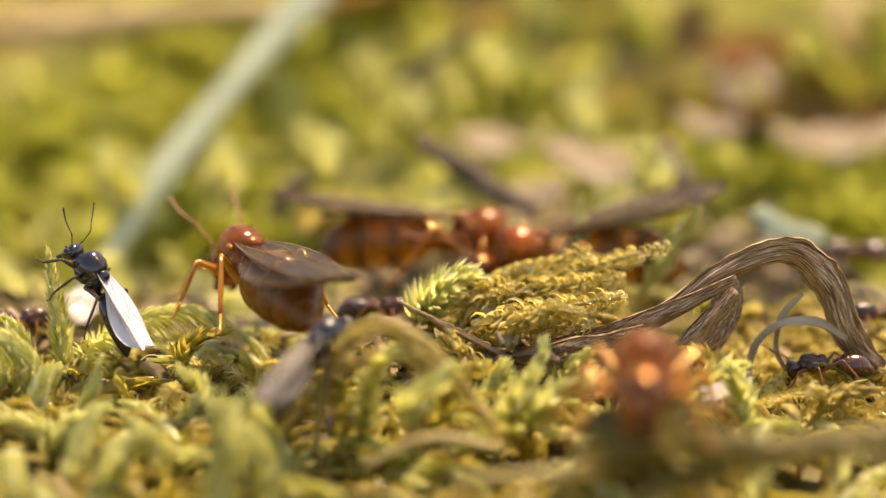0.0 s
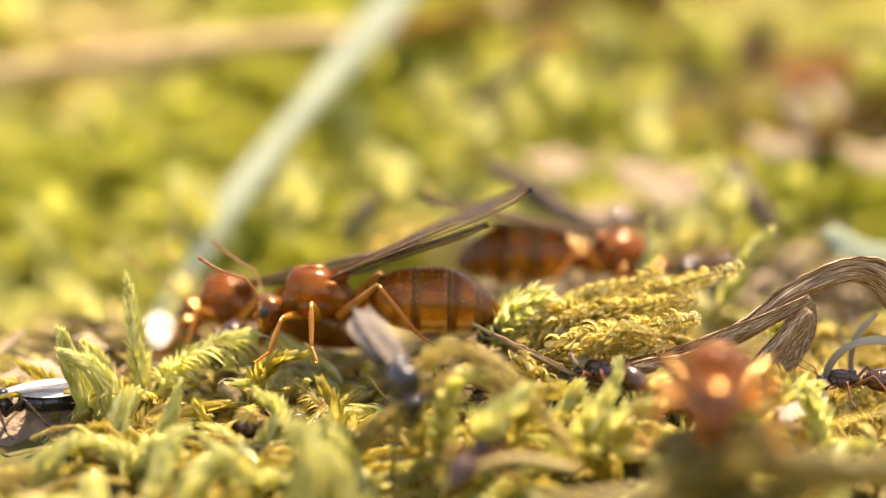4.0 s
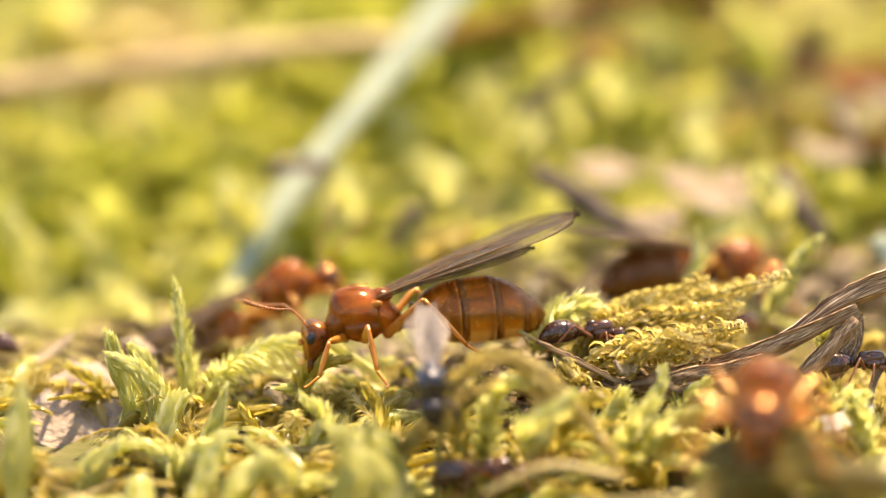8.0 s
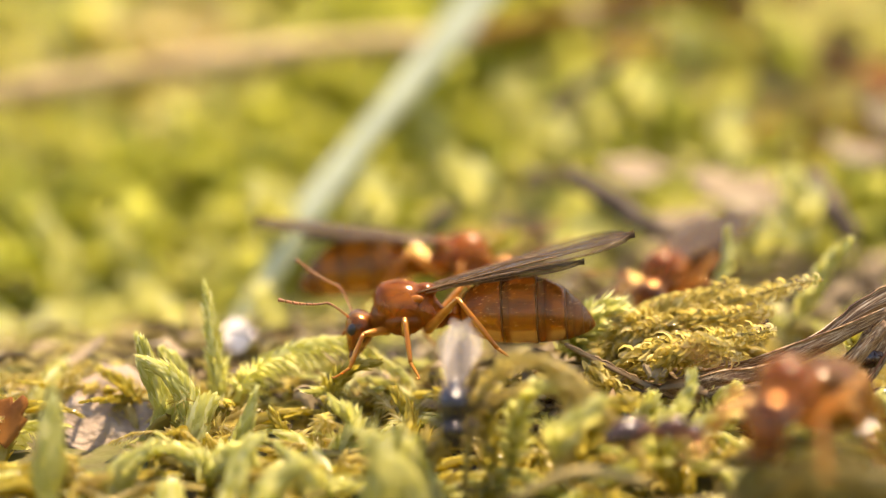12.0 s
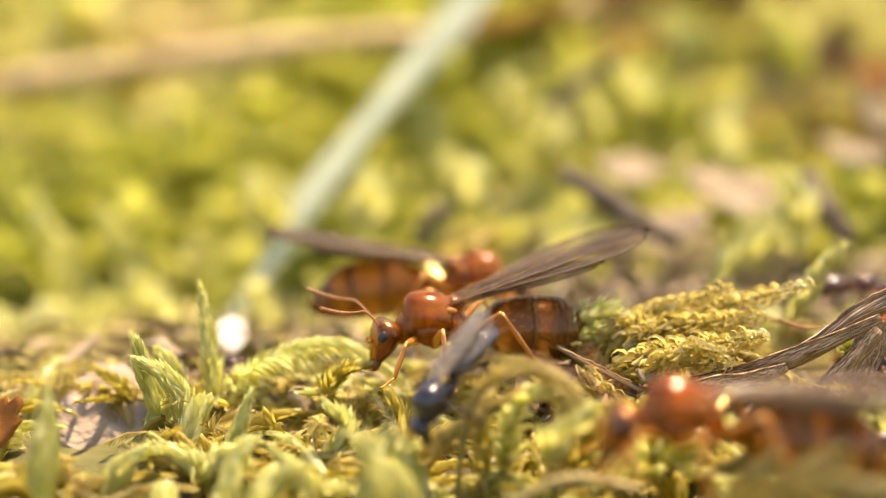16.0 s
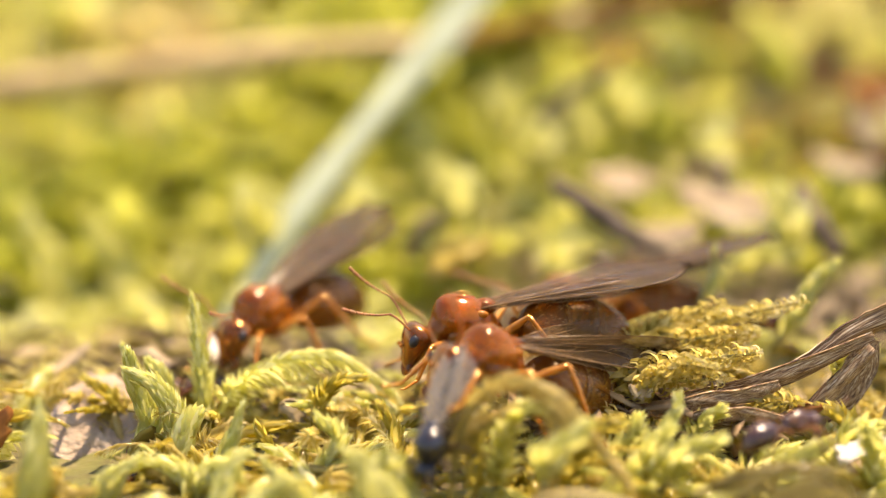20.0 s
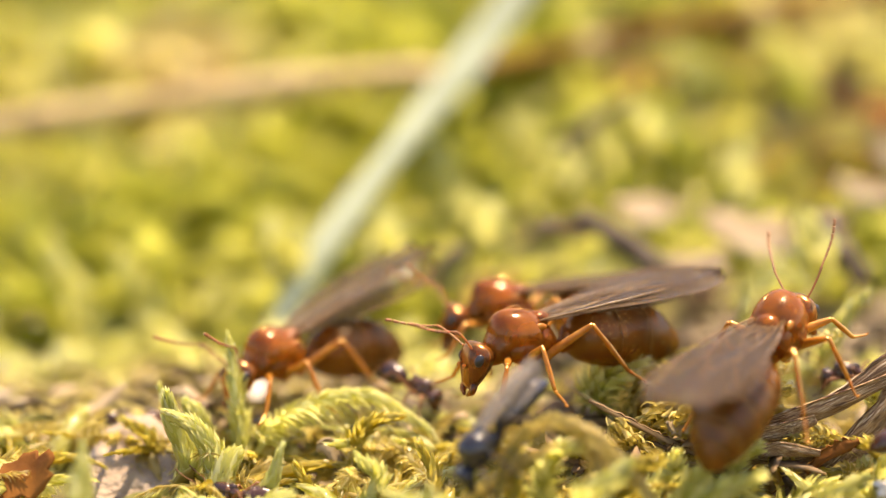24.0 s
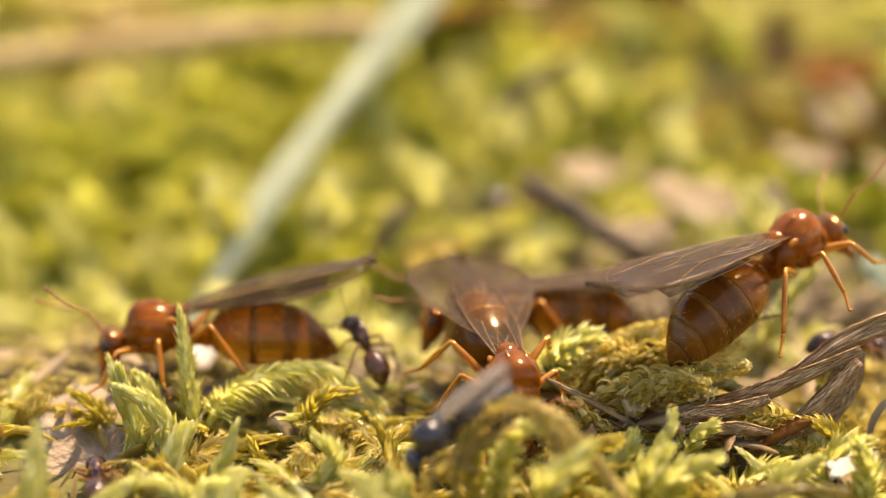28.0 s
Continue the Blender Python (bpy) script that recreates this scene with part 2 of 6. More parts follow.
def membrane(name, tint, clear, rough, spec):
    """Wing skin: partly clear, partly a thin tinted film with a silky sheen."""
    m, n, l, b = shader(name)
    l.new(ramp_of(n, l, noise_of(n, l, 1100.0, 3.0), [(0.3, tint), (0.7, tuple(min(1.0, 1.5 * c) for c in tint))]), b.inputs["Base Color"])
    b.inputs["Roughness"].default_value, b.inputs["Specular IOR Level"].default_value = rough, spec
    bumped(n, l, b, noise_of(n, l, 2600.0, 2.0), 0.5, 0.03)
    tr = n.new("ShaderNodeBsdfTransparent")
    tl = n.new("ShaderNodeBsdfTranslucent")
    tl.inputs[0].default_value = (*tuple(min(1.0, 1.6 * c) for c in tint), 1)
    a = n.new("ShaderNodeMixShader")
    a.inputs[0].default_value = 0.18
    l.new(b.outputs[0], a.inputs[1])
    l.new(tl.outputs[0], a.inputs[2])
    s = n.new("ShaderNodeMixShader")
    s.inputs[0].default_value = clear
    l.new(a.outputs[0], s.inputs[1])
    l.new(tr.outputs[0], s.inputs[2])
    l.new(s.outputs[0], n["Material Output"].inputs[0])
    return m


WING = membrane("smoky_wing", (0.085, 0.052, 0.022), 0.62, 0.28, 0.28)
# The bluish white tint paints sun and sky reflection into the wing skin.
WING_GLARE = membrane("glare_white_wing", (0.72, 0.74, 0.86), 0.2, 0.35, 0.6)
WING_GREY = membrane("greyish_wing", (0.25, 0.22, 0.19), 0.66, 0.4, 0.25)
VEIN = plain("golden_brown_vein", [(0.3, (0.12, 0.065, 0.025)), (0.7, (0.30, 0.18, 0.08))], 1500.0, 0.25, spec=0.35)


# ---- mesh helpers ----
def mesh_of(name, verts, faces, material, smooth=True, uvs=None):
    """A mesh from coordinates in millimetres."""
    me = bpy.data.meshes.new(name)
    me.from_pydata((np.asarray(verts, float) * MM).tolist(), [], [list(f) for f in faces])
    me.materials.append(material)
    if smooth:
        me.polygons.foreach_set("use_smooth", [True] * len(me.polygons))
    if uvs is not None:
        layer = me.uv_layers.new(name="UVMap")
        idx = np.empty(len(me.loops), int)
        me.loops.foreach_get("vertex_index", idx)
        layer.data.foreach_set("uv", np.asarray(uvs, float)[idx].ravel())
    return me


def part(name, geometry, material, parent, label="", at=None):
    """One mesh object under a thing or a part; geometry is (verts, faces), in millimetres round the part's own origin."""
    ob = new(name, mesh_of(name, geometry[0], geometry[1], material))
    ob.parent = parent
    if at is not None:
        ob.matrix_basis = at
    if label:
        ob["label"] = label
    return ob


def thing(name, label, category, group="", at=None, kind=""):
    ob = tagged(new(name), label, category, group, kind)
    ob.empty_display_size = 0.001
    if at is not None:
        ob.matrix_basis = at
    return ob


def mm(x, y, z, rx=0, ry=0, rz=0):
    return pose(x * MM, y * MM, z * MM, rx, ry, rz)


def joined(*shapes):
    verts, faces = [], []
    for v, f in shapes:
        k = len(verts)
        verts += [tuple(p) for p in v]
        faces += [tuple(i + k for i in q) for q in f]
    return verts, faces


def loft(sections, n=16, squash=0.0):
    """A closed body along x from sections (x, z, half width, half height); squash flattens the underside."""
    verts, faces = [], []
    for x, z, w, h in sections:
        for k in range(n):
            a = 2 * math.pi * k / n
            s = math.sin(a)
            verts.append((x, w * math.cos(a), z + h * s * (1 - squash if s < 0 else 1)))
    for i in range(len(sections) - 1):
        for k in range(n):
            a, b = i * n + k, i * n + (k + 1) % n
            faces.append((a, a + n, b + n, b))
    faces.append(tuple(range(n)))
    faces.append(tuple(reversed(range(len(verts) - n, len(verts)))))
    return verts, faces


def spline(points, steps):
    """A smooth line through the points."""
    p = np.asarray(points, float)
    p = np.vstack([2 * p[0] - p[1], p, 2 * p[-1] - p[-2]])
    out = []
    for u in np.linspace(0, len(points) - 1 - 1e-6, steps):
        i = int(u)
        t = u - i
        a, b, c, d = p[i], p[i + 1], p[i + 2], p[i + 3]
        out.append(0.5 * (2 * b + (c - a) * t + (2 * a - 5 * b + 4 * c - d) * t * t + (3 * b - a - 3 * c + d) * t ** 3))
    return np.array(out)


def frames_along(path):
    tang = np.gradient(path, axis=0)
    tang /= np.linalg.norm(tang, axis=1)[:, None] + 1e-12
    up = np.array([0.0, 0.0, 1.0]) if abs(tang[0][2]) < 0.9 else np.array([1.0, 0.0, 0.0])
    sides, ups = [], []
    for t in tang:
        side = np.cross(t, up)
        side /= np.linalg.norm(side) + 1e-12
        up = np.cross(side, t)
        sides.append(side)
        ups.append(up)
    return tang, np.array(sides), np.array(ups)


def tube(points, radii, n=8, steps=None, rough=0.0, seed=1):
    """A round rod through the points, its radius running through radii."""
    path = spline(points, steps or max(4, 3 * len(points)))
    rad = np.interp(np.linspace(0, 1, len(path)), np.linspace(0, 1, len(radii)), radii)
    _, side, up = frames_along(path)
    rng = random.Random(seed)
    verts, faces = [], []
    for p, r, s, u in zip(path, rad, side, up):
        for k in range(n):
            a = 2 * math.pi * k / n
            rr = r * (1 + rough * (rng.random() - 0.5))
            verts.append(tuple(p + rr * (math.cos(a) * s + math.sin(a) * u)))
    for i in range(len(path) - 1):
        for k in range(n):
            a, b = i * n + k, i * n + (k + 1) % n
            faces.append((a, b, b + n, a + n))
    faces += [tuple(reversed(range(n))), tuple(range(len(verts) - n, len(verts)))]
    return verts, faces


def ball(c, r, n=12, m=8, stretch=(1, 1, 1)):
    verts, faces = [], []
    for i in range(m + 1):
        th = math.pi * i / m
        for k in range(n):
            a = 2 * math.pi * k / n
            verts.append((c[0] + r * stretch[0] * math.sin(th) * math.cos(a), c[1] + r * stretch[1] * math.sin(th) * math.sin(a), c[2] + r * stretch[2] * math.cos(th)))
    for i in range(m):
        for k in range(n):
            a, b = i * n + k, i * n + (k + 1) % n
            faces.append((a, a + n, b + n, b))
    return verts, faces


def ribbon(points, widths, cup=0.3, thick=0.05, twist=(0.0, 0.0), steps=40, across=8, tear=0.0, seed=3):
    """A cupped strip with two faces and thickness. Gives verts, faces and uvs (u along, v across)."""
    path = spline(points, steps)
    wid = np.interp(np.linspace(0, 1, steps), np.linspace(0, 1, len(widths)), widths)
    ang = np.radians(np.interp(np.linspace(0, 1, steps), np.linspace(0, 1, len(twist)), twist))
    _, side, up = frames_along(path)
    rng = random.Random(seed)
    verts, uvs, faces = [], [], []
    wob = [rng.uniform(-1, 1) for _ in range(steps)]
    for layer in (0, 1):
        for i in range(steps):
            s = math.cos(ang[i]) * side[i] + math.sin(ang[i]) * up[i]
            u = math.cos(ang[i]) * up[i] - math.sin(ang[i]) * side[i]
            for k in range(across + 1):
                v = 2 * k / across - 1
                edge = 1 + tear * wob[i] * abs(v) ** 4
                pos = path[i] + s * v * wid[i] * 0.5 * edge + u * (cup * wid[i] * (v * v - 0.3) - layer * thick + 0.06 * wid[i] * math.sin(5 * v + i * 0.4))
                verts.append(tuple(pos))
                uvs.append((i / steps * 3.0, k / across))
    c = across + 1
    off = steps * c
    for i in range(steps - 1):
        for k in range(across):
            a = i * c + k
            faces.append((a, a + 1, a + c + 1, a + c))
            faces.append((off + a, off + a + c, off + a + c + 1, off + a + 1))
        for a in (i * c, i * c + across):
            faces.append((a, a + c, off + a + c, off + a))
    for a0 in (0, (steps - 1) * c):
        for k in range(across):
            faces.append((a0 + k, a0 + k + 1, off + a0 + k + 1, off + a0 + k))
    return verts, faces, uvs


# ---- ground ----
def swell(x, y):
    """The height of the moss's top over the plan, in millimetres."""
    back = min(1.0, max(0.0, (y - 15.0) / 70.0))
    back = back * back * (3 - 2 * back)
    dip = math.exp(-((y - 15.0) / 5.0) ** 2)
    front = min(1.0, max(0.0, (-y - 1.0) / 9.0))
    lump = noise.noise(Vector((x * 0.11, y * 0.11, 0.3)))
    fine = noise.noise(Vector((x * 0.35, y * 0.35, 5.3)))
    fade = 1.0 if y > 16 else 0.28
    return 17.0 * back - 1.3 * dip - 1.7 * front + fade * (1.5 * lump + 0.5 * fine)


def coords(lo, hi, step, far):
    inner = list(np.arange(lo, hi + 0.5 * step, step))
    reach, left, right = step, [], []
    a, b = lo, hi
    while b < far:
        reach *= 1.55
        a, b = a - reach, b + reach
        left.append(a)
        right.append(b)
    return left[::-1] + inner + right


def ground():
    xs, ys = coords(-56, 56, 1.0, 60000.0), coords(-60, 112, 1.0, 60000.0)
    verts = []
    for y in ys:
        for x in xs:
            z = swell(x, max(-70.0, min(130.0, y))) - 2.1 + 0.5 * noise.noise(Vector((x * 0.9, y * 0.9, 1.7)))
            verts.append((x, y, z))
    c = len(xs)
    faces = [(j * c + i, j * c + i + 1, (j + 1) * c + i + 1, (j + 1) * c + i) for j in range(len(ys) - 1) for i in range(c - 1)]
    ob = new("ground", mesh_of("ground", verts, faces, SOIL))
    return tagged(ob, "brown mossy soil and litter under the moss", "ground", kind="structure")


ground()


# ---- moss ----
def leaves_on(path, count, length, width, spread, rng, cup=0.30, droop=0.0, bare=0.0, taper=0.45, fall=0.0, fine=False, coil=0.0, girth=0.0):
    """Overlapping pointed, curved leaves round a stem, as arrays of corners and triangles."""
    tang, side, up = frames_along(path)
    u = (bare + (1 - bare) * (np.arange(count) + 0.5) / count)
    f = u * (len(path) - 1)
    i = np.clip(f.astype(int), 0, len(path) - 2)
    w = (f - i)[:, None]
    base = path[i] * (1 - w) + path[i + 1] * w
    t, s, v = (a[i] * (1 - w) + a[i + 1] * w for a in (tang, side, up))
    phi = np.arange(count) * 2.39996 + rng.uniform(0, 6.28) + rng.normal(0, 0.25, count)
    out = np.cos(phi)[:, None] * s + np.sin(phi)[:, None] * v
    around = -np.sin(phi)[:, None] * s + np.cos(phi)[:, None] * v
    base = base + out * (girth * (1 - u ** 1.7) * (0.7 + 0.3 * np.sqrt(u)))[:, None]
    ang = np.radians((spread * (1.25 - 1.15 * u ** 1.5) if girth else spread * (1.1 - 0.6 * u)) + rng.normal(0, 4 if girth else 6, count))[:, None]
    way = np.cos(ang) * t + np.sin(ang) * out
    nrm = np.cos(ang) * out - np.sin(ang) * t
    size = (1 - taper * u ** 2) * rng.uniform(0.8, 1.2, count)
    ln, wd = (length * size)[:, None], (width * size)[:, None]
    bend = droop * nrm + rng.normal(0, 0.12, count)[:, None] * around + fall * np.array([0.0, 0.0, -1.0])
    stations = ((0.16, 0.72), (0.38, 1.0), (0.62, 0.78), (0.83, 0.36)) if fine else ((0.25, 1.0), (0.52, 0.85), (0.78, 0.5)) if coil else ((0.30, 1.0), (0.68, 0.66))
    turn = (coil * rng.uniform(0.75, 1.2, count))[:, None] if coil else None

    def along(q):
        if coil:
            return way * np.sin(turn * q) / turn + nrm * (1 - np.cos(turn * q)) / turn + q * q * bend, nrm * np.cos(turn * q) - way * np.sin(turn * q)
        return q * way + q * q * bend, nrm

    rows = [base]
    for q, broad in stations:
        step, face = along(q)
        mid = base + ln * step
        for e in (1, -1):
            rows.append(mid + e * 0.5 * broad * wd * around)
        rows.append(mid + cup * broad * wd * face)
    rows.append(base + ln * along(1.0)[0])
    m = len(rows)
    one = [(0, 3, 1), (0, 2, 3)]
    for k in range(len(stations) - 1):
        a = 1 + 3 * k
        one += [(a, a + 2, a + 5), (a, a + 5, a + 3), (a + 2, a + 1, a + 4), (a + 2, a + 4, a + 5)]
    a = m - 4
    one += [(a, a + 2, m - 1), (a + 2, a + 1, m - 1)]
    verts = np.stack(rows, 1).reshape(-1, 3)
    faces = (np.array(one)[None] + (np.arange(count) * m)[:, None, None]).reshape(-1, 3)
    return verts, faces


def bulk_mesh(name, verts, faces, material):
    me = bpy.data.meshes.new(name)
    me.vertices.add(len(verts))
    me.vertices.foreach_set("co", (verts * MM).astype(np.float32).ravel())
    me.loops.add(faces.size)
    me.loops.foreach_set("vertex_index", faces.astype(np.int32).ravel())
    me.polygons.add(len(faces))
    me.polygons.foreach_set("loop_start", np.arange(0, faces.size, 3, dtype=np.int32))
    me.update(calc_edges=True)
    me.polygons.foreach_set("use_smooth", np.ones(len(faces), bool))
    me.materials.append(material)
    return me


def carpet(name, x0, x1, y0, y1, per_mm2, lens, leaf, count, material, label, seed, lift=0.35, lean=0.8, clear=((-11.8, -8.6, -4.5, 0.4), (-4.9, -3.3, -2.4, 0.0), (-22.0, -5.5, 3.5, 12.0), (7.3, 10.2, -2.8, -1.3)), fringe=(0.0, 0.35), coil=0.0, plump=0.0):
    """Many moss shoots as one sheet: each a bent stem with overlapping leaves."""
    rng = np.random.default_rng(seed)
    number = int((x1 - x0) * (y1 - y0) * per_mm2)
    vs, fs, k = [], [], 0
    for _ in range(number):
        x, y = rng.uniform(x0, x1), rng.uniform(y0, y1)
        if abs(x) > 17.0 + 0.36 * max(0.0, y + 12.0):
            continue
        if any(a < x < b and c < y < d for a, b, c, d in clear):
            continue
        top = swell(x, y)
        ln = rng.uniform(*lens)
        az = rng.uniform(0, 2 * math.pi)
        dx, dy = math.cos(az), math.sin(az)
        rise = rng.uniform(0.25, 1.0)
        z0 = top - 2.0
        z1 = min(top + rng.uniform(-1.1, lift), z0 + ln * 0.95)
        run = math.sqrt(max(0.05, ln * ln - (z1 - z0) ** 2)) * lean
        bend = rng.uniform(-0.3, 0.8)
        pts = []
        for s in np.linspace(0, 1, 6):
            hook = bend * max(0.0, s - 0.55) ** 2 * 2.2
            zz = z0 + (z1 - z0) * (1 - (1 - s) ** (1 + rise)) - hook * ln * 0.3
            pts.append((x + dx * run * (s ** 1.2) - 0.5 * run * dx, y + dy * run * (s ** 1.2) - 0.5 * run * dy, zz))
        size = rng.uniform(0.75, 1.25)
        if plump:
            v, f = leaves_on(np.array(pts), count, leaf[0] * size, leaf[1] * size, rng.uniform(7, 13), rng, bare=0.05, droop=rng.uniform(-0.05, 0.04), girth=plump * size, taper=0.5, fall=rng.uniform(*fringe))
            vs.append(v)
            fs.append(f + k)
            k += len(v)
            continue
        v, f = leaves_on(np.array(pts), count, leaf[0] * size, leaf[1] * size, rng.uniform(16, 32), rng, bare=0.08, droop=rng.uniform(-0.25, 0.35), fall=rng.uniform(*fringe), coil=coil * rng.uniform(0.5, 1.2))
        vs.append(v)
        fs.append(f + k)
        k += len(v)
    ob = new(name, bulk_mesh(name, np.vstack(vs), np.vstack(fs), material))
    return tagged(ob, label, "moss", kind="stuff")


def moss_shoot(label, points, length, width, spread, count, material, seed, group="moss shoots", stem=0.09, bare=0.1, cup=0.3, taper=0.45, droop=-0.3, fall=0.0, coil=0.0, girth=0.0):
    """A single moss shoot: a stem and its coat of leaves."""
    rng = np.random.default_rng(seed)
    path = spline(points, 24)
    base = Vector(path[0])
    ob = thing("moss_shoot", label, "moss shoot", group, mm(*base))
    part("stem", tube([tuple(Vector(p) - base) for p in path[::2]], [max(0.04, girth * (1 - u ** 1.7) * (0.7 + 0.3 * math.sqrt(u))) for u in np.linspace(0, 1, 9)] if girth else [stem, stem * 0.5], 12), material if girth else STEM, ob, "moss stem under its leaves")
    v, f = leaves_on(path - np.array(base), count, length, width, spread * 1.7, rng, bare=bare, cup=cup, taper=taper, droop=droop, fall=fall, fine=True, coil=coil, girth=girth)
    me = bulk_mesh("leaves", v, f, material)
    lv = tagged(new("leaves", me), kind="stuff")
    lv.parent = ob
    return ob


moss_shoot("upright pale green moss shoot with pointed tip", [(-6.48, 1, -1.75), (-6.51, 0.85, -0.33), (-6.59, 0.7, 0.9), (-6.71, 0.55, 2.15)], 0.75, 0.18, 13, 150, MOSS_FRESH, 100, droop=0.03, stem=0.1, girth=0.1, taper=0.4)
moss_shoot("thick pale green moss shoot leaning sideways", [(-7.4, 0, -2.51), (-7.72, 0.15, -1.35), (-8.26, 0.3, -0.28), (-8.69, 0.45, 0.6)], 0.72, 0.2, 7, 300, MOSS_FRESH, 101, droop=-0.03, stem=0.26, girth=0.34, taper=0.4)
moss_shoot("thick yellow-green moss shoot in full sun", [(-7.3, 0.6, -1.64), (-7.5, 0.45, -0.91), (-7.7, 0.3, -0.11), (-7.87, 0.15, 0.32)], 0.72, 0.2, 7, 300, MOSS_FRESH, 102, droop=-0.03, stem=0.26, girth=0.34, taper=0.4)
moss_shoot("small hooked moss shoot with bright tip", [(-9.42, -1, -2.39), (-8.62, -0.85, -2.1), (-8.18, -0.7, -1.77), (-8.13, -0.55, -1.47)], 0.66, 0.24, 22, 96, MOSS_FRESH, 103)
moss_shoot("small feathery moss sprig beside a flake", [(-8.61, 0.8, -1.69), (-8.98, 0.65, -1.04), (-9.27, 0.5, -0.57), (-9.83, 0.35, -0.14)], 0.59, 0.17, 35, 108, MOSS, 104)
moss_shoot("arching moss shoot with drooping pale leaves", [(-5.96, 0.3, -1.17), (-5.63, 0.45, -0.52), (-4.97, 0.6, 0.04), (-3.72, 0.75, 0.48), (-2.56, 0.9, 0.55), (-1.07, 1.05, -0.31)], 0.78, 0.17, 24, 260, MOSS_FRESH, 105, droop=0.1, fall=0.5, taper=0.2, girth=0.14)
moss_shoot("short moss shoot with curled leaves", [(-2.83, -0.2, -1.71), (-2.97, -0.35, -0.65), (-2.45, -0.5, 0.06), (-1.79, -0.65, 0.26)], 0.66, 0.23, 29, 129, MOSS, 106)
moss_shoot("blurred stout green moss shoot close by", [(-9.62, -7, -2), (-9.52, -6.85, -0.57), (-9.45, -6.7, 0.78)], 0.72, 0.2, 6, 300, MOSS_FRESH, 107, droop=-0.04, stem=0.26, girth=0.34, taper=0.4)
moss_shoot("green moss shoot leaning in the near carpet", [(-5.78, -3, -3.29), (-5.39, -3.15, -1.79), (-4.85, -3.3, -0.09)], 0.72, 0.2, 6, 300, MOSS_FRESH, 108, droop=-0.04, stem=0.26, girth=0.34, taper=0.4)
moss_shoot("curved pale moss shoot in the near carpet", [(-5.85, -3.5, -3.13), (-6.39, -3.35, -2.21), (-7.32, -3.2, -1.32)], 0.72, 0.2, 6, 300, MOSS_FRESH, 109, droop=-0.04, stem=0.26, girth=0.34, taper=0.4)
moss_shoot("blurred pale green moss shoot close by", [(0.05, -6, -2.36), (-0.5, -6.15, -1.11), (-1.63, -6.3, -0.32)], 0.72, 0.2, 6, 300, MOSS_FRESH, 110, droop=-0.04, stem=0.26, girth=0.34, taper=0.4)
moss_shoot("curled bright moss shoot", [(-2, -2, -2.96), (-2.64, -1.85, -2.01), (-3.28, -1.7, -1.8), (-3.8, -1.55, -2.59)], 0.74, 0.26, 29, 141, MOSS_FRESH, 111)
moss_shoot("golden plaited moss shoot lying on the carpet", [(5.66, 1.2, 0.51), (6.97, 1.05, 1.01), (8.93, 0.9, 1.81), (11.27, 0.75, 2.43)], 0.8, 0.2, 34, 121, MOSS_GOLD, 112, droop=0, cup=0.35, taper=0.4, coil=4.0)
moss_shoot("golden plaited moss branch under a longer shoot", [(5.65, 1, 0.07), (6.99, 1.15, 0.47), (8.51, 1.3, 0.87), (10.02, 1.45, 1.36)], 0.8, 0.2, 34, 96, MOSS_GOLD, 113, droop=0, cup=0.35, taper=0.4, coil=4.0)
moss_shoot("golden feathery moss frond", [(5.52, 1.6, 0.63), (6.34, 1.45, 1.35), (7.65, 1.3, 1.81), (8.95, 1.15, 2.24)], 0.8, 0.2, 34, 89, MOSS_GOLD, 114, droop=0, cup=0.35, taper=0.4, coil=4.0)
moss_shoot("golden curled moss branch beside the long shoot", [(6.63, 0.8, -0.22), (7.81, 0.95, 0.18), (8.99, 1.1, 0.37), (10.01, 1.25, 0.72)], 0.8, 0.2, 34, 82, MOSS_GOLD, 115, droop=0, cup=0.35, taper=0.4, coil=4.0)
moss_shoot("golden curled moss sprig by the queen", [(4.45, 0.4, -0.47), (5.09, 0.25, 0.25), (5.89, 0.1, 0.96), (6.52, -0.05, 1.32)], 0.8, 0.2, 34, 82, MOSS_GOLD, 116, droop=0, cup=0.35, taper=0.4, coil=4.0)
moss_shoot("slender braided moss shoot hanging over a dead blade", [(6.44, -1, 0.54), (7.89, -0.85, 0.71), (9.36, -0.7, 0.48), (10.87, -0.55, -0.38), (12.13, -0.4, -0.78)], 0.4, 0.24, 26, 190, MOSS_GOLD, 117, droop=-0.3, cup=0.5)
moss_shoot("green moss sprig rising behind a dead blade", [(10.94, 4.5, 0.02), (11.67, 4.35, 1.32), (12.13, 4.2, 2.25), (12.56, 4.05, 2.85)], 0.81, 0.29, 22, 129, MOSS_FRESH, 118)
moss_shoot("green moss sprig behind golden moss", [(8.65, 5, 1.37), (9.05, 5.15, 2.08), (9.16, 5.3, 2.97)], 0.74, 0.23, 19, 96, MOSS_FRESH, 119)
moss_shoot("bright spreading moss tuft", [(3.69, 1, 0.03), (4.07, 0.85, 0.77), (4.61, 0.7, 1.42), (5.33, 0.55, 1.72)], 0.85, 0.29, 43, 129, MOSS_FRESH, 120)
moss_shoot("bright moss tuft with cupped leaves", [(5.8, 0.5, 0.37), (6.45, 0.65, 1.19), (7.13, 0.8, 1.51), (7.69, 0.95, 0.78)], 0.66, 0.29, 41, 161, MOSS_GOLD, 121)
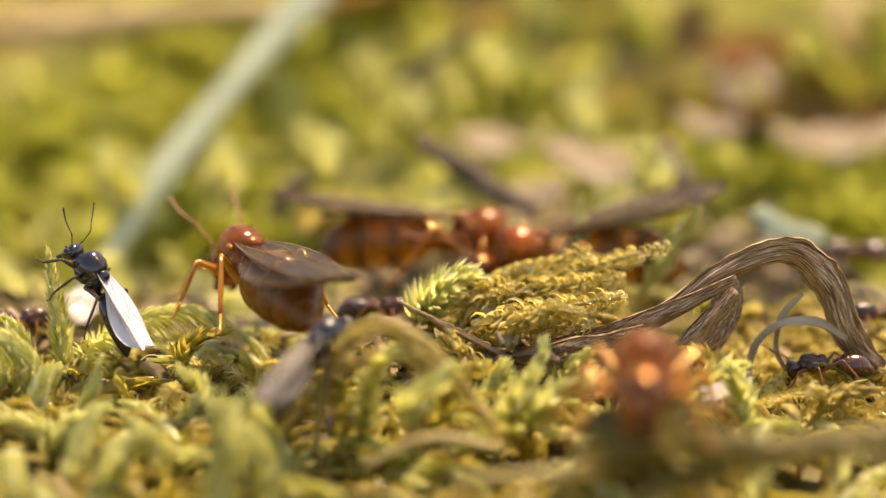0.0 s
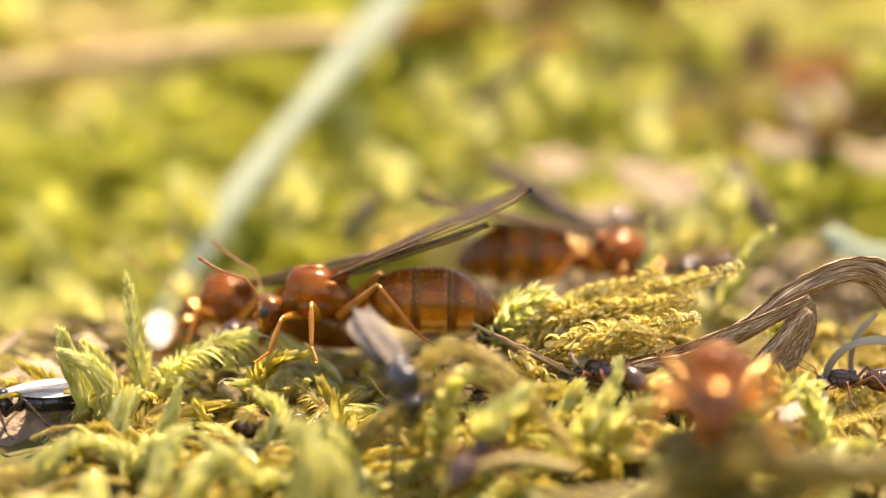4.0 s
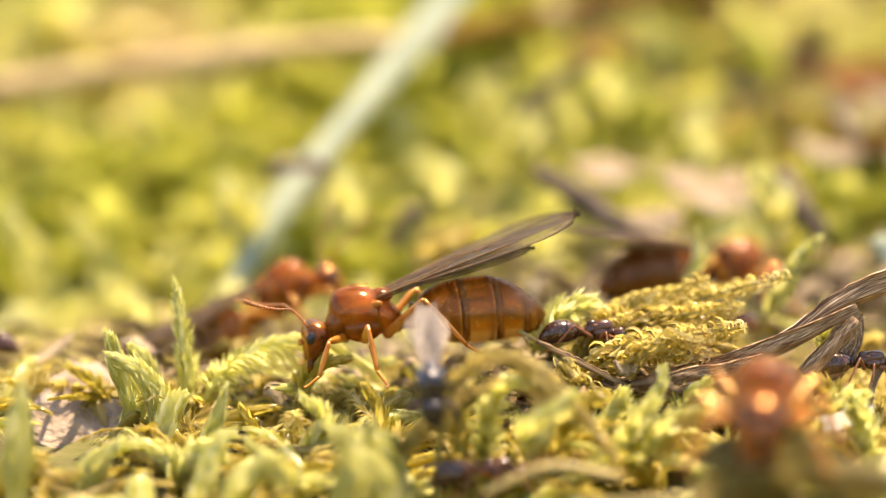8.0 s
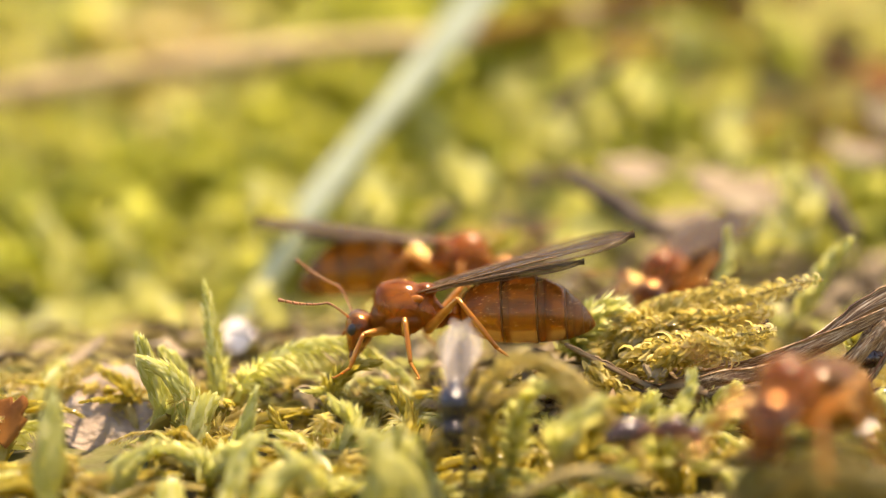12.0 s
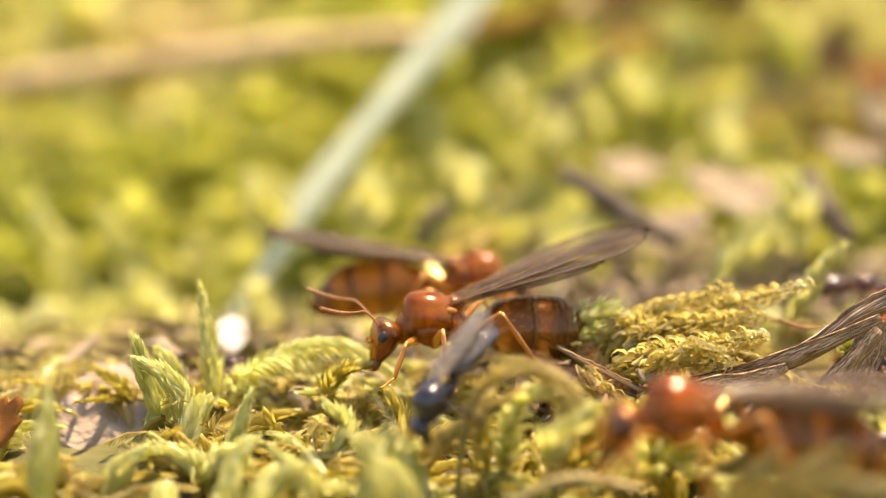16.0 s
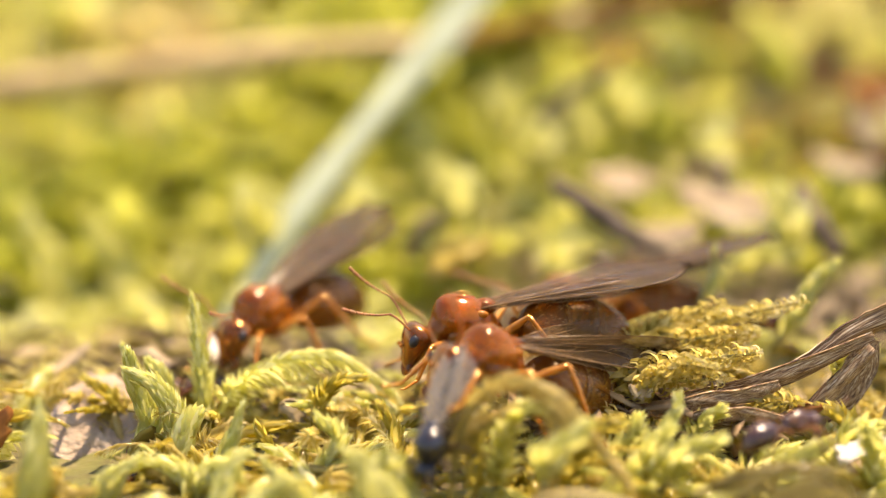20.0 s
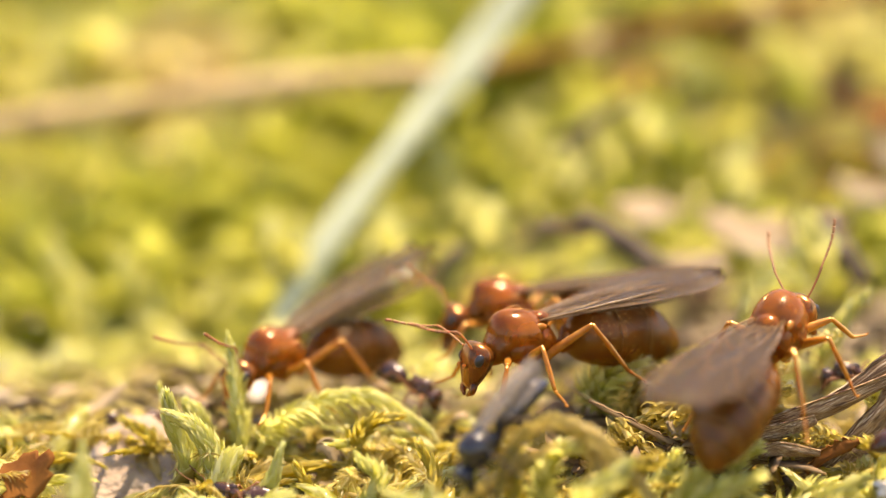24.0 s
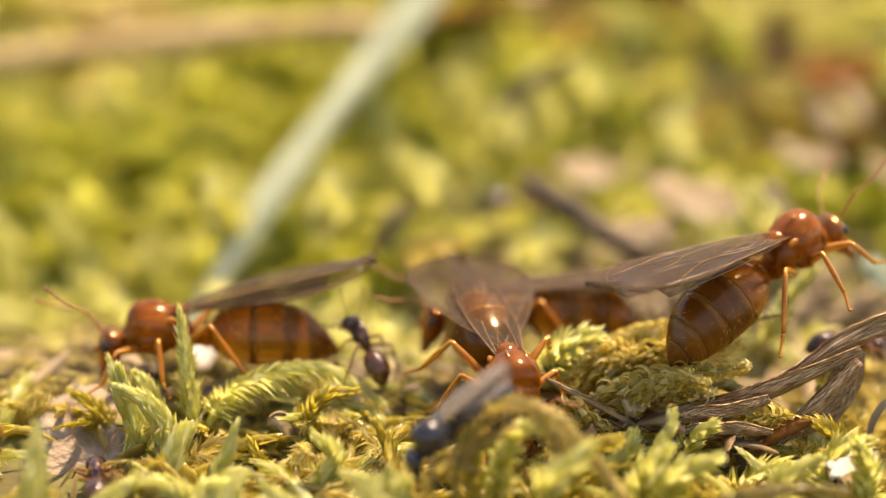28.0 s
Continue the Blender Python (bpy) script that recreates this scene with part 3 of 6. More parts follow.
moss_shoot("olive arching moss strand close by", [(0.89, -5.6, -2.02), (1.11, -5.75, -0.16), (1.62, -5.9, 1.07), (2.33, -6.05, 1.58), (3.33, -6.2, 1.37), (4.33, -6.35, 0.46), (5.33, -6.5, -0.82)], 0.55, 0.14, 26, 270, MOSS_BROWN, 122, taper=0.2, fall=0.4, droop=0.1)
moss_shoot("brown moss strand hanging close by", [(2.78, -5.4, 1.32), (3.59, -5.25, 0.61), (3.69, -5.1, -0.64), (3.26, -4.95, -1.91)], 0.55, 0.14, 26, 170, MOSS_BROWN, 123, taper=0.2, fall=0.4, droop=0.15)
moss_shoot("yellow-olive moss tuft inside the arch", [(2.07, -4.8, -1.96), (2.21, -4.95, -0.68), (2.5, -5.1, 0.42), (3.23, -5.25, 0.76)], 0.8, 0.26, 34, 180, MOSS_FRESH, 124, fall=0.3)
moss_shoot("yellow moss tuft under the arch", [(4.01, -4.9, -2.23), (4.15, -4.75, -1.04), (4.6, -4.6, -0.16), (5.2, -4.45, 0.11)], 0.8, 0.26, 34, 160, MOSS, 125, fall=0.3)
moss_shoot("brownish moss strand in the near carpet", [(-0.76, -5, -2.53), (0.29, -5.15, -0.94), (1.33, -5.3, 0.02), (2.35, -5.45, 0.66)], 0.59, 0.22, 26, 200, MOSS_BROWN, 126)
moss_shoot("pale moss shoot at the foot of the arch", [(6.63, -4, -2.19), (6.18, -3.85, -1.13), (6.78, -3.7, -0.08), (6.94, -3.55, 0.35)], 0.74, 0.26, 24, 129, MOSS_FRESH, 127)
moss_shoot("shiny cupped moss tip", [(5.65, -1.2, -1.73), (5.87, -1.35, -1.02), (6.25, -1.5, -0.57)], 0.66, 0.34, 29, 76, MOSS_FRESH, 128)
moss_shoot("olive moss shoot crossing the near carpet", [(6.98, -7, -1.1), (8.12, -6.85, -0.7), (9.4, -6.7, -0.45), (10.85, -6.55, -0.49)], 0.59, 0.2, 21, 161, MOSS_OLIVE, 129)
moss_shoot("broad olive moss strand close by", [(6.08, -11, -1.36), (7.57, -11.15, -0.41), (9.05, -11.3, 0.13), (10.81, -11.45, -0.04), (12.55, -11.6, -0.08)], 0.75, 0.18, 26, 320, MOSS_OLIVE, 130, taper=0.2, droop=0.1, fall=0.3)
moss_shoot("olive-green moss strand close by", [(7.55, -11.4, -1.51), (9.09, -11.25, -0.92), (10.78, -11.1, -0.4), (12.74, -10.95, -0.01), (14.35, -10.8, -0.07)], 0.75, 0.18, 26, 320, MOSS_OLIVE, 131, taper=0.2, droop=0.1, fall=0.3)
moss_shoot("soft green moss shoot close by", [(-1.53, -9, -2.17), (-1.1, -9.15, -0.76), (-1.2, -9.3, 0.36)], 0.72, 0.2, 6, 300, MOSS_FRESH, 132, droop=-0.04, stem=0.26, girth=0.34, taper=0.4)
moss_shoot("pale green moss shoot beside the dark male", [(-0.12, -8, -2.52), (-0.52, -7.85, -1.15), (-1.33, -7.7, -0.34)], 0.72, 0.2, 6, 300, MOSS_FRESH, 133, droop=-0.04, stem=0.26, girth=0.34, taper=0.4)
moss_shoot("pale moss shoot beside dried husk", [(-4.31, -1.5, -3.1), (-4.1, -1.65, -2.06), (-4.53, -1.8, -1.03)], 0.74, 0.23, 22, 115, MOSS, 134)
moss_shoot("yellow moss shoot in the near carpet", [(-1.02, -2.5, -2.81), (-0.68, -2.35, -1.23), (-0.99, -2.2, -0.3)], 0.74, 0.23, 21, 115, MOSS, 135)
moss_shoot("yellow-green moss shoot at the edge of the view", [(-8.24, -1, -2.46), (-7.69, -1.15, -1.12), (-8.08, -1.3, 0.21), (-8.21, -1.45, 0.96)], 0.72, 0.2, 6, 300, MOSS_FRESH, 136, droop=-0.04, stem=0.26, girth=0.34, taper=0.4)
moss_shoot("upright whitish-gold feathery moss shoot at the edge of the view", [(-6.28, 0, -2.02), (-6.37, 0.15, -0.4), (-6.57, 0.3, 0.88), (-6.70, 0.45, 2)], 0.74, 0.16, 15, 240, MOSS_FRESH, 137, droop=-0.15, fall=0.15)
moss_shoot("thick moss shoot at the edge of the view", [(-6.81, -1.5, -2.6), (-6.88, -1.65, -0.95), (-7.27, -1.8, 0.04), (-7.98, -1.95, 0.63)], 0.72, 0.2, 6, 300, MOSS_FRESH, 138, droop=-0.04, stem=0.26, girth=0.34, taper=0.4)
moss_shoot("curved pale moss shoot at the edge of the view", [(-5.81, -4, -3.75), (-6.01, -3.85, -2.25), (-6.53, -3.7, -1.67), (-7.28, -3.55, -1.39)], 0.72, 0.2, 6, 300, MOSS_FRESH, 139, droop=-0.04, stem=0.26, girth=0.34, taper=0.4)
moss_shoot("moss shoot beside grey dead blade", [(13.81, -3, -2.73), (14.36, -3.15, -1.73), (15.07, -3.3, -1.06), (15.96, -3.45, -0.88)], 0.59, 0.23, 32, 193, MOSS_GOLD, 140)
moss_shoot("moss shoot under grey dead blade", [(11.7, -2.5, -2.17), (11.97, -2.35, -0.89), (11.65, -2.2, -0.28), (10.71, -2.05, -0.01)], 0.66, 0.26, 29, 161, MOSS, 141)
moss_shoot("pale sunlit moss shoot beside dead blades", [(8.89, -3, -2.35), (9.27, -3.15, -1.47), (10.15, -3.3, -1.09), (11.07, -3.45, -1.35)], 0.8, 0.3, 30, 90, MOSS_FRESH, 142)
moss_shoot("bright sunlit moss tuft under dead blades", [(6.67, -2.2, -2.66), (7.14, -2.05, -1.87), (7.94, -1.9, -1.42), (8.64, -1.75, -1.8)], 0.8, 0.3, 36, 90, MOSS_FRESH, 143)
moss_shoot("pale moss shoot rising by pinkish flake", [(11.25, -3, -2.33), (11.45, -3.15, -1.12), (11.83, -3.3, -0.42), (12.24, -3.45, -0.21)], 0.8, 0.3, 28, 90, MOSS_FRESH, 144)
moss_shoot("feathery pale moss shoot", [(4.88, -3.5, -2.2), (5.17, -3.35, -1.28), (5.79, -3.2, -0.68), (5.96, -3.05, -0.4)], 0.8, 0.3, 28, 90, MOSS_FRESH, 145)
moss_shoot("leaning pale moss shoot", [(-3.16, -3, -2.46), (-2.54, -3.15, -1.59), (-2.23, -3.3, -0.89), (-2.54, -3.45, -0.36)], 0.9, 0.32, 22, 90, MOSS_FRESH, 146)
moss_shoot("long pale moss shoot leaning behind the ants", [(-14.3, 18, -2.77), (-15.12, 18, -0.29), (-16.27, 18, 2.18)], 1.58, 0.66, 16, 60, MOSS_FRESH, 180, droop=-0.1, stem=0.16, girth=0.30)
moss_shoot("pale leaning moss shoot behind the ants", [(-12.0, 18, -2.29), (-12.62, 18, -0.17), (-13.57, 18, 1.95)], 1.58, 0.66, 16, 60, MOSS_FRESH, 181, droop=-0.1, stem=0.16, girth=0.30)
moss_shoot("yellow-green leaning moss shoot behind", [(-17.35, 22, -0.68), (-17.8, 22, 1.61), (-18.59, 22, 3.9)], 1.67, 0.70, 16, 60, MOSS_TALL, 182, droop=-0.1, stem=0.17, girth=0.32)
moss_shoot("broad bright moss shoot on the bank", [(-12.53, 32, 1.21), (-12.82, 32, 3.25), (-13.51, 32, 5.3)], 1.92, 0.81, 16, 60, MOSS_FRESH, 183, droop=-0.1, stem=0.20, girth=0.37)
moss_shoot("deep green moss shoot on the bank", [(-15.66, 30, 1.19), (-15.21, 30, 2.66), (-15.16, 30, 4.13)], 1.87, 0.78, 16, 60, MOSS_TALL, 184, droop=-0.1, stem=0.20, girth=0.36)
moss_shoot("large yellow-green moss cushion high on the bank", [(-21.47, 42, 6.69), (-21.03, 42, 8.2), (-21.04, 42, 9.7)], 2.44, 1.03, 16, 60, MOSS_FRESH, 185, droop=-0.1, stem=0.23, girth=0.41)
moss_shoot("large pale moss shoot high on the bank", [(-23.86, 45, 5.59), (-23.73, 45, 6.84), (-24.07, 45, 8.1)], 2.52, 1.06, 16, 60, MOSS_FRESH, 186, droop=-0.1, stem=0.23, girth=0.43)
moss_shoot("bright moss shoot beside the pale grass blade", [(-6.79, 17, 1.1), (-6.94, 17, 2.21), (-7.41, 17, 3.33)], 1.55, 0.65, 16, 60, MOSS_FRESH, 187, droop=-0.1, stem=0.16, girth=0.30)
moss_shoot("slender pale moss shoot on the bank", [(-0.62, 26, 2.24), (-0.68, 26, 3.87), (-1.11, 26, 5.5)], 1.77, 0.74, 16, 60, MOSS_FRESH, 188, droop=-0.1, stem=0.18, girth=0.34)
moss_shoot("whitish-green moss shoot on the bank", [(2.93, 28, 3.81), (2.85, 28, 5.21), (2.4, 28, 6.62)], 1.82, 0.76, 16, 60, MOSS_FRESH, 189, droop=-0.1, stem=0.19, girth=0.35)
moss_shoot("narrow pale moss shoot on the bank", [(6.14, 26, 3.75), (6.18, 26, 5.25), (5.85, 26, 6.74)], 1.77, 0.74, 16, 60, MOSS_FRESH, 190, droop=-0.1, stem=0.18, girth=0.34)
moss_shoot("round pale moss tip on the bank", [(8.04, 28, 4.84), (8.15, 28, 5.61), (7.88, 28, 6.37)], 1.82, 0.76, 16, 60, MOSS_FRESH, 191, droop=-0.1, stem=0.19, girth=0.35)
moss_shoot("fresh green moss shoot on the bank", [(10.34, 30, 3.09), (10.11, 30, 4.79), (9.49, 30, 6.5)], 1.87, 0.78, 16, 60, MOSS_TALL, 192, droop=-0.1, stem=0.20, girth=0.36)
moss_shoot("broad pale moss shoot behind the litter", [(11.4, 26, 2.5), (11.98, 26, 3.94), (12.2, 26, 5.38)], 1.77, 0.74, 16, 60, MOSS_FRESH, 193, droop=-0.1, stem=0.18, girth=0.34)
moss_shoot("yellowish moss tuft behind the litter", [(4.56, 24, 3.22), (4.49, 24, 4.08), (4.06, 24, 4.93)], 1.72, 0.72, 16, 60, MOSS_FRESH, 194, droop=-0.1, stem=0.18, girth=0.33)
moss_shoot("yellow-green moss tuft behind the ants", [(1.41, 18, 1.86), (1.13, 18, 2.88), (0.52, 18, 3.89)], 1.58, 0.66, 16, 60, MOSS_FRESH, 195, droop=-0.1, stem=0.16, girth=0.30)
moss_shoot("light moss shoot among dark twigs", [(12.8, 12, 1.92), (12.76, 12, 2.95), (12.43, 12, 3.97)], 1.43, 0.60, 16, 60, MOSS_FRESH, 196, droop=-0.1, stem=0.15, girth=0.27)
moss_shoot("wide pale moss cushion far up the bank", [(-6.59, 50, 6.61), (-6.82, 50, 8.16), (-7.55, 50, 9.71)], 2.66, 1.12, 16, 60, MOSS_FRESH, 197, droop=-0.1, stem=0.25, girth=0.45)
moss_shoot("dull green moss shoot by rusty leaves", [(17.14, 36, 5.57), (16.89, 36, 6.97), (16.22, 36, 8.37)], 2.01, 0.85, 16, 60, MOSS_TALL, 198, droop=-0.1, stem=0.21, girth=0.39)
moss_shoot("pale moss tuft by the grass blade", [(-3.38, 16, 1.48), (-2.99, 16, 2.47), (-2.92, 16, 3.46)], 1.53, 0.64, 16, 60, MOSS_FRESH, 199, droop=-0.1, stem=0.16, girth=0.29)
moss_shoot("whitish dry moss shoot far up the bank", [(12.03, 38, 6.3), (11.94, 38, 7.45), (11.41, 38, 8.59)], 2.06, 0.87, 16, 60, MOSS_FRESH, 200, droop=-0.1, stem=0.22, girth=0.39)
moss_shoot("light moss tuft behind the ants", [(3.92, 13, 0.69), (4.75, 13.15, 1.72), (5.79, 13.3, 2.12)], 1.3, 0.5, 34, 60, MOSS_FRESH, 153, droop=-0.3)
moss_shoot("light yellowish moss tuft behind the ants", [(-0.21, 12, 0.86), (0.62, 11.85, 1.71), (1.63, 11.7, 2.15)], 1.3, 0.5, 34, 60, MOSS_GOLD, 154, droop=-0.3)
moss_shoot("light moss tuft by the twig", [(10.44, 11, 1.26), (11.25, 11.15, 1.85), (12.47, 11.3, 2.03)], 1.2, 0.5, 34, 60, MOSS_FRESH, 155, droop=-0.3)
moss_shoot("cupped whitish-green moss bud", [(5.67, -3, -1.21), (5.77, -3.15, -0.7), (5.88, -3.3, -0.23)], 0.62, 0.36, 26, 40, MOSS_FRESH, 156, cup=0.5)
moss_shoot("open whitish-green moss bud", [(7.53, -3, -1.87), (7.55, -2.85, -1.44), (7.5, -2.7, -1.08)], 0.62, 0.36, 34, 40, MOSS_FRESH, 157, cup=0.5)
moss_shoot("fuzzy green moss tip", [(5.92, -5, -1.61), (6.12, -5.15, -0.66), (6.47, -5.3, -0.03)], 0.9, 0.24, 30, 60, MOSS_FRESH, 158)
moss_shoot("glossy pale moss tip in the carpet", [(5.82, -1.5, -1.99), (6.12, -1.35, -1.37), (6.32, -1.2, -0.83)], 0.7, 0.36, 24, 40, MOSS_FRESH, 159, cup=0.5)
# Three shoots in the paler leaf colour, imitating sunlight before the dead blades.
moss_shoot("moss shoot before the dead blades, coloured pale as if sunlit", [(6.47, -5, -1.64), (6.84, -5.15, -0.65), (7.68, -5.3, -0.12)], 0.9, 0.32, 28, 100, MOSS_FRESH, 160, fall=0.2)
moss_shoot("leaning moss shoot before the dead blades, coloured pale as if sunlit", [(9.3, -4.5, -1.8), (9.9, -4.35, -1.05), (10.67, -4.2, -0.54)], 0.9, 0.32, 28, 100, MOSS_FRESH, 161, fall=0.2)
moss_shoot("moss tuft with spreading leaves, coloured pale as if sunlit", [(12.2, -4, -1.95), (12.24, -4.15, -0.94), (11.91, -4.3, -0.1)], 0.9, 0.32, 30, 90, MOSS_FRESH, 162, fall=0.2)
moss_shoot("soft pale moss shoot before the arch", [(3.24, -7, -0.94), (3.38, -6.85, -0.25), (4.08, -6.7, 0.45)], 1.0, 0.36, 28, 100, MOSS_FRESH, 163, fall=0.2)
moss_shoot("plump pale moss shoot by the rusty leaf", [(-8.53, -5, -2.95), (-8.15, -5.15, -1.83), (-7.49, -5.3, -1.02)], 0.72, 0.2, 6, 300, MOSS_FRESH, 164, droop=-0.04, stem=0.26, girth=0.34, taper=0.4)
moss_shoot("plump leaning moss shoot in the near carpet", [(-2.93, -5.5, -2.96), (-3.14, -5.35, -1.94), (-3.8, -5.2, -1.07)], 0.72, 0.2, 6, 300, MOSS_FRESH, 165, droop=-0.04, stem=0.26, girth=0.34, taper=0.4)
moss_shoot("plump upright moss shoot in the near carpet", [(-1.37, -6.5, -2.64), (-1.17, -6.65, -1.41), (-0.74, -6.8, -0.19)], 0.72, 0.2, 6, 300, MOSS_FRESH, 166, droop=-0.04, stem=0.26, girth=0.34, taper=0.4)
moss_shoot("yellow-olive moss tuft at the foot of the arch", [(1.62, -5.3, -2.11), (1.5, -5.15, -0.78), (1.62, -5, 0.39), (1.91, -4.85, 0.93)], 0.7, 0.2, 22, 200, MOSS, 167, fall=0.3)
moss_shoot("golden curled moss sprig over the dead blades", [(5.95, -1.9, 0.06), (6.53, -2.05, 0.76), (7.28, -2.2, 1.14), (8.2, -2.35, 1.03)], 0.8, 0.2, 34, 82, MOSS_GOLD, 168, droop=0, cup=0.35, taper=0.4, coil=4.0)
moss_shoot("short golden moss sprig over the dead blades", [(8.97, -2.2, -0.81), (9.29, -2.05, -0.19), (10.11, -1.9, 0.02), (10.8, -1.75, -0.18)], 0.8, 0.2, 34, 70, MOSS_GOLD, 169, droop=0, cup=0.35, taper=0.4, coil=4.0)
moss_shoot("bright whitish moss tip over the dead blades", [(7.53, -2.4, -1.42), (7.7, -2.55, -0.54), (8.19, -2.7, 0)], 0.8, 0.24, 30, 90, MOSS_FRESH, 170, fall=0.3)
moss_shoot("bright curled moss tip beside the dead blades", [(11.06, -2.4, -1.88), (11.36, -2.25, -0.93), (12.02, -2.1, -0.64)], 0.8, 0.24, 34, 90, MOSS_FRESH, 171, fall=0.4)
moss_shoot("bright moss tuft on the carpet behind the blade", [(11.99, 0.4, 0.12), (12.24, 0.25, 0.86), (12.84, 0.1, 1.25)], 0.8, 0.24, 34, 90, MOSS_FRESH, 172, fall=0.3)
moss_shoot("curled golden moss tuft beside the queen", [(4.93, 0.2, 0.1), (5.42, 0.35, 0.92), (6.09, 0.5, 1.31), (6.79, 0.65, 1.03)], 0.7, 0.2, 30, 150, MOSS_GOLD, 173, droop=0, coil=2.8)
moss_shoot("pale curled moss tuft beside the queen", [(4.15, 0.6, -0.03), (4.28, 0.45, 0.71), (4.74, 0.3, 1.26)], 0.8, 0.22, 34, 110, MOSS_FRESH, 174, fall=0.5)
moss_shoot("olive moss shoot before the red queen", [(6.63, -10.6, -1.64), (7.29, -10.45, -0.36), (8.08, -10.3, 0.38)], 0.8, 0.2, 26, 140, MOSS_OLIVE, 175, fall=0.3)
moss_shoot("blurred olive moss shoot close by", [(8.28, -10.8, -1.74), (8.75, -10.95, -0.51), (9.59, -11.1, 0.38)], 0.8, 0.2, 26, 140, MOSS_OLIVE, 176, fall=0.3)
moss_shoot("blurred tan moss shoot close by", [(7.49, -10.6, -1.45), (8.14, -10.45, -0.3), (9.18, -10.3, 0.44)], 0.8, 0.2, 26, 140, MOSS_BROWN, 177, fall=0.3)
moss_shoot("broad blurred olive moss shoot close by", [(7.71, -10.6, -1.24), (8.3, -10.75, -0.13), (9.38, -10.9, 0.76)], 0.8, 0.2, 26, 140, MOSS_OLIVE, 178, fall=0.3)
moss_shoot("golden looped moss branch over the dead blade", [(5.03, -1.5, 0.4), (6.54, -1.4, 0.91), (8.13, -1.3, 1.11), (9.64, -1.2, 1.29)], 0.85, 0.22, 34, 105, MOSS_GOLD, 210, droop=0, cup=0.35, taper=0.4, coil=4.0)
moss_shoot("short golden looped moss branch beside dry scraps", [(4.55, -1.6, -0.33), (5.59, -1.5, 0.29), (6.86, -1.4, 0.45), (8.61, -1.3, 0.52)], 0.85, 0.22, 34, 105, MOSS_GOLD, 211, droop=0, cup=0.35, taper=0.4, coil=4.0)
moss_shoot("golden looped moss branch in the middle of the mound", [(5.58, 0.3, 0.76), (6.89, 0.4, 1.23), (8.54, 0.5, 1.37), (9.86, 0.6, 1.54)], 0.85, 0.22, 34, 105, MOSS_GOLD, 212, droop=0, cup=0.35, taper=0.4, coil=4.0)
moss_shoot("golden looped moss branch at the back of the mound", [(6.39, 1.9, 0.94), (7.74, 2.0, 1.43), (9.44, 2.1, 1.71), (10.64, 2.2, 1.86)], 0.85, 0.22, 34, 105, MOSS_GOLD, 213, droop=0, cup=0.35, taper=0.4, coil=4.0)
moss_shoot("low golden looped moss sprig by the dry stem", [(4.28, -2.2, 0.48), (4.91, -2.1, -0.18), (5.7, -2.0, -0.61), (6.66, -1.9, -0.76)], 0.85, 0.22, 34, 105, MOSS_GOLD, 214, droop=0, cup=0.35, taper=0.4, coil=4.0)

carpet("near_moss", -19, 19, -15, 5, 0.55, (3.0, 5.5), (0.7, 0.19), 100, MOSS, "yellow-green leafy moss carpet in full sun", 11, -0.7, plump=0.13, fringe=(0.0, 0.15))
carpet("fresh_moss", -19, 1.5, -14, 4, 0.20, (3.4, 5.5), (0.75, 0.22), 110, MOSS_FRESH, "pale fresh-green moss shoots among the carpet", 12, -0.35, plump=0.2, fringe=(0.0, 0.1))
# Paler leaves here paint in the sunlight on the moss at front right.
carpet("sun_tinted_moss", 1.5, 15, -6.5, -0.6, 0.20, (3.4, 5.5), (0.75, 0.22), 100, MOSS_FRESH, "moss shoots between the dead blades, coloured paler to stand for sunlight", 25, -0.1, plump=0.14, fringe=(0.0, 0.2))
carpet("golden_moss", 3, 19, -3, 8, 0.5, (3.0, 5.0), (0.48, 0.20), 130, MOSS_GOLD, "golden plaited moss in the carpet", 17, 0.0, coil=1.7)
carpet("fine_moss", -17, 17, -3.5, 3.5, 0.45, (2.5, 4.5), (0.55, 0.10), 120, MOSS_GOLD, "fine thread-like moss leaves with bright tips", 21, -0.1, fringe=(0.2, 0.7), coil=0.8)
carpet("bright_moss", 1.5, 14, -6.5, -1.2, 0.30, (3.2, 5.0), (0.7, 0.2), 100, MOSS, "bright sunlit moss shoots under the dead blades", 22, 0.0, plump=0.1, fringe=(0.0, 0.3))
# Another pale sheet: the sun's brightness is put into the leaf colour.
carpet("sun_tinted_patch", 6.5, 17, -9.0, -3.0, 0.34, (3.2, 5.2), (0.75, 0.22), 100, MOSS_FRESH, "moss shoots before the dead blades, coloured paler to stand for sunlight", 26, 0.0, plump=0.15, fringe=(0.0, 0.2))
carpet("plump_moss", -17, 0.5, -13, -2.0, 0.12, (3.4, 5.2), (0.75, 0.26), 160, MOSS_FRESH, "plump upright pale-green moss shoots in the near carpet", 23, 0.5, 0.4, plump=0.27, fringe=(0.0, 0.05))
carpet("brown_moss", -19, 19, -15, 14, 0.30, (2.5, 4.5), (0.7, 0.22), 50, MOSS_BROWN, "brownish dying moss strands in the carpet", 13, -0.6)
carpet("middle_moss", -34, 34, 18, 40, 0.55, (4.0, 8.0), (1.8, 0.9), 34, MOSS_FAR, "out-of-focus yellow-green moss behind the ants", 14, 2.2)
carpet("tuft_moss", -26, 26, 7, 19, 0.34, (2.4, 4.5), (1.3, 0.55), 40, MOSS_FRESH, "pale moss tufts on the litter behind the ants", 19, 0.3)
carpet("light_tufts", -24, -2, 11, 20, 0.22, (3.0, 5.5), (1.3, 0.5), 44, MOSS_FRESH, "pale lime moss shoots standing behind the flake", 24, 1.6, 0.4)
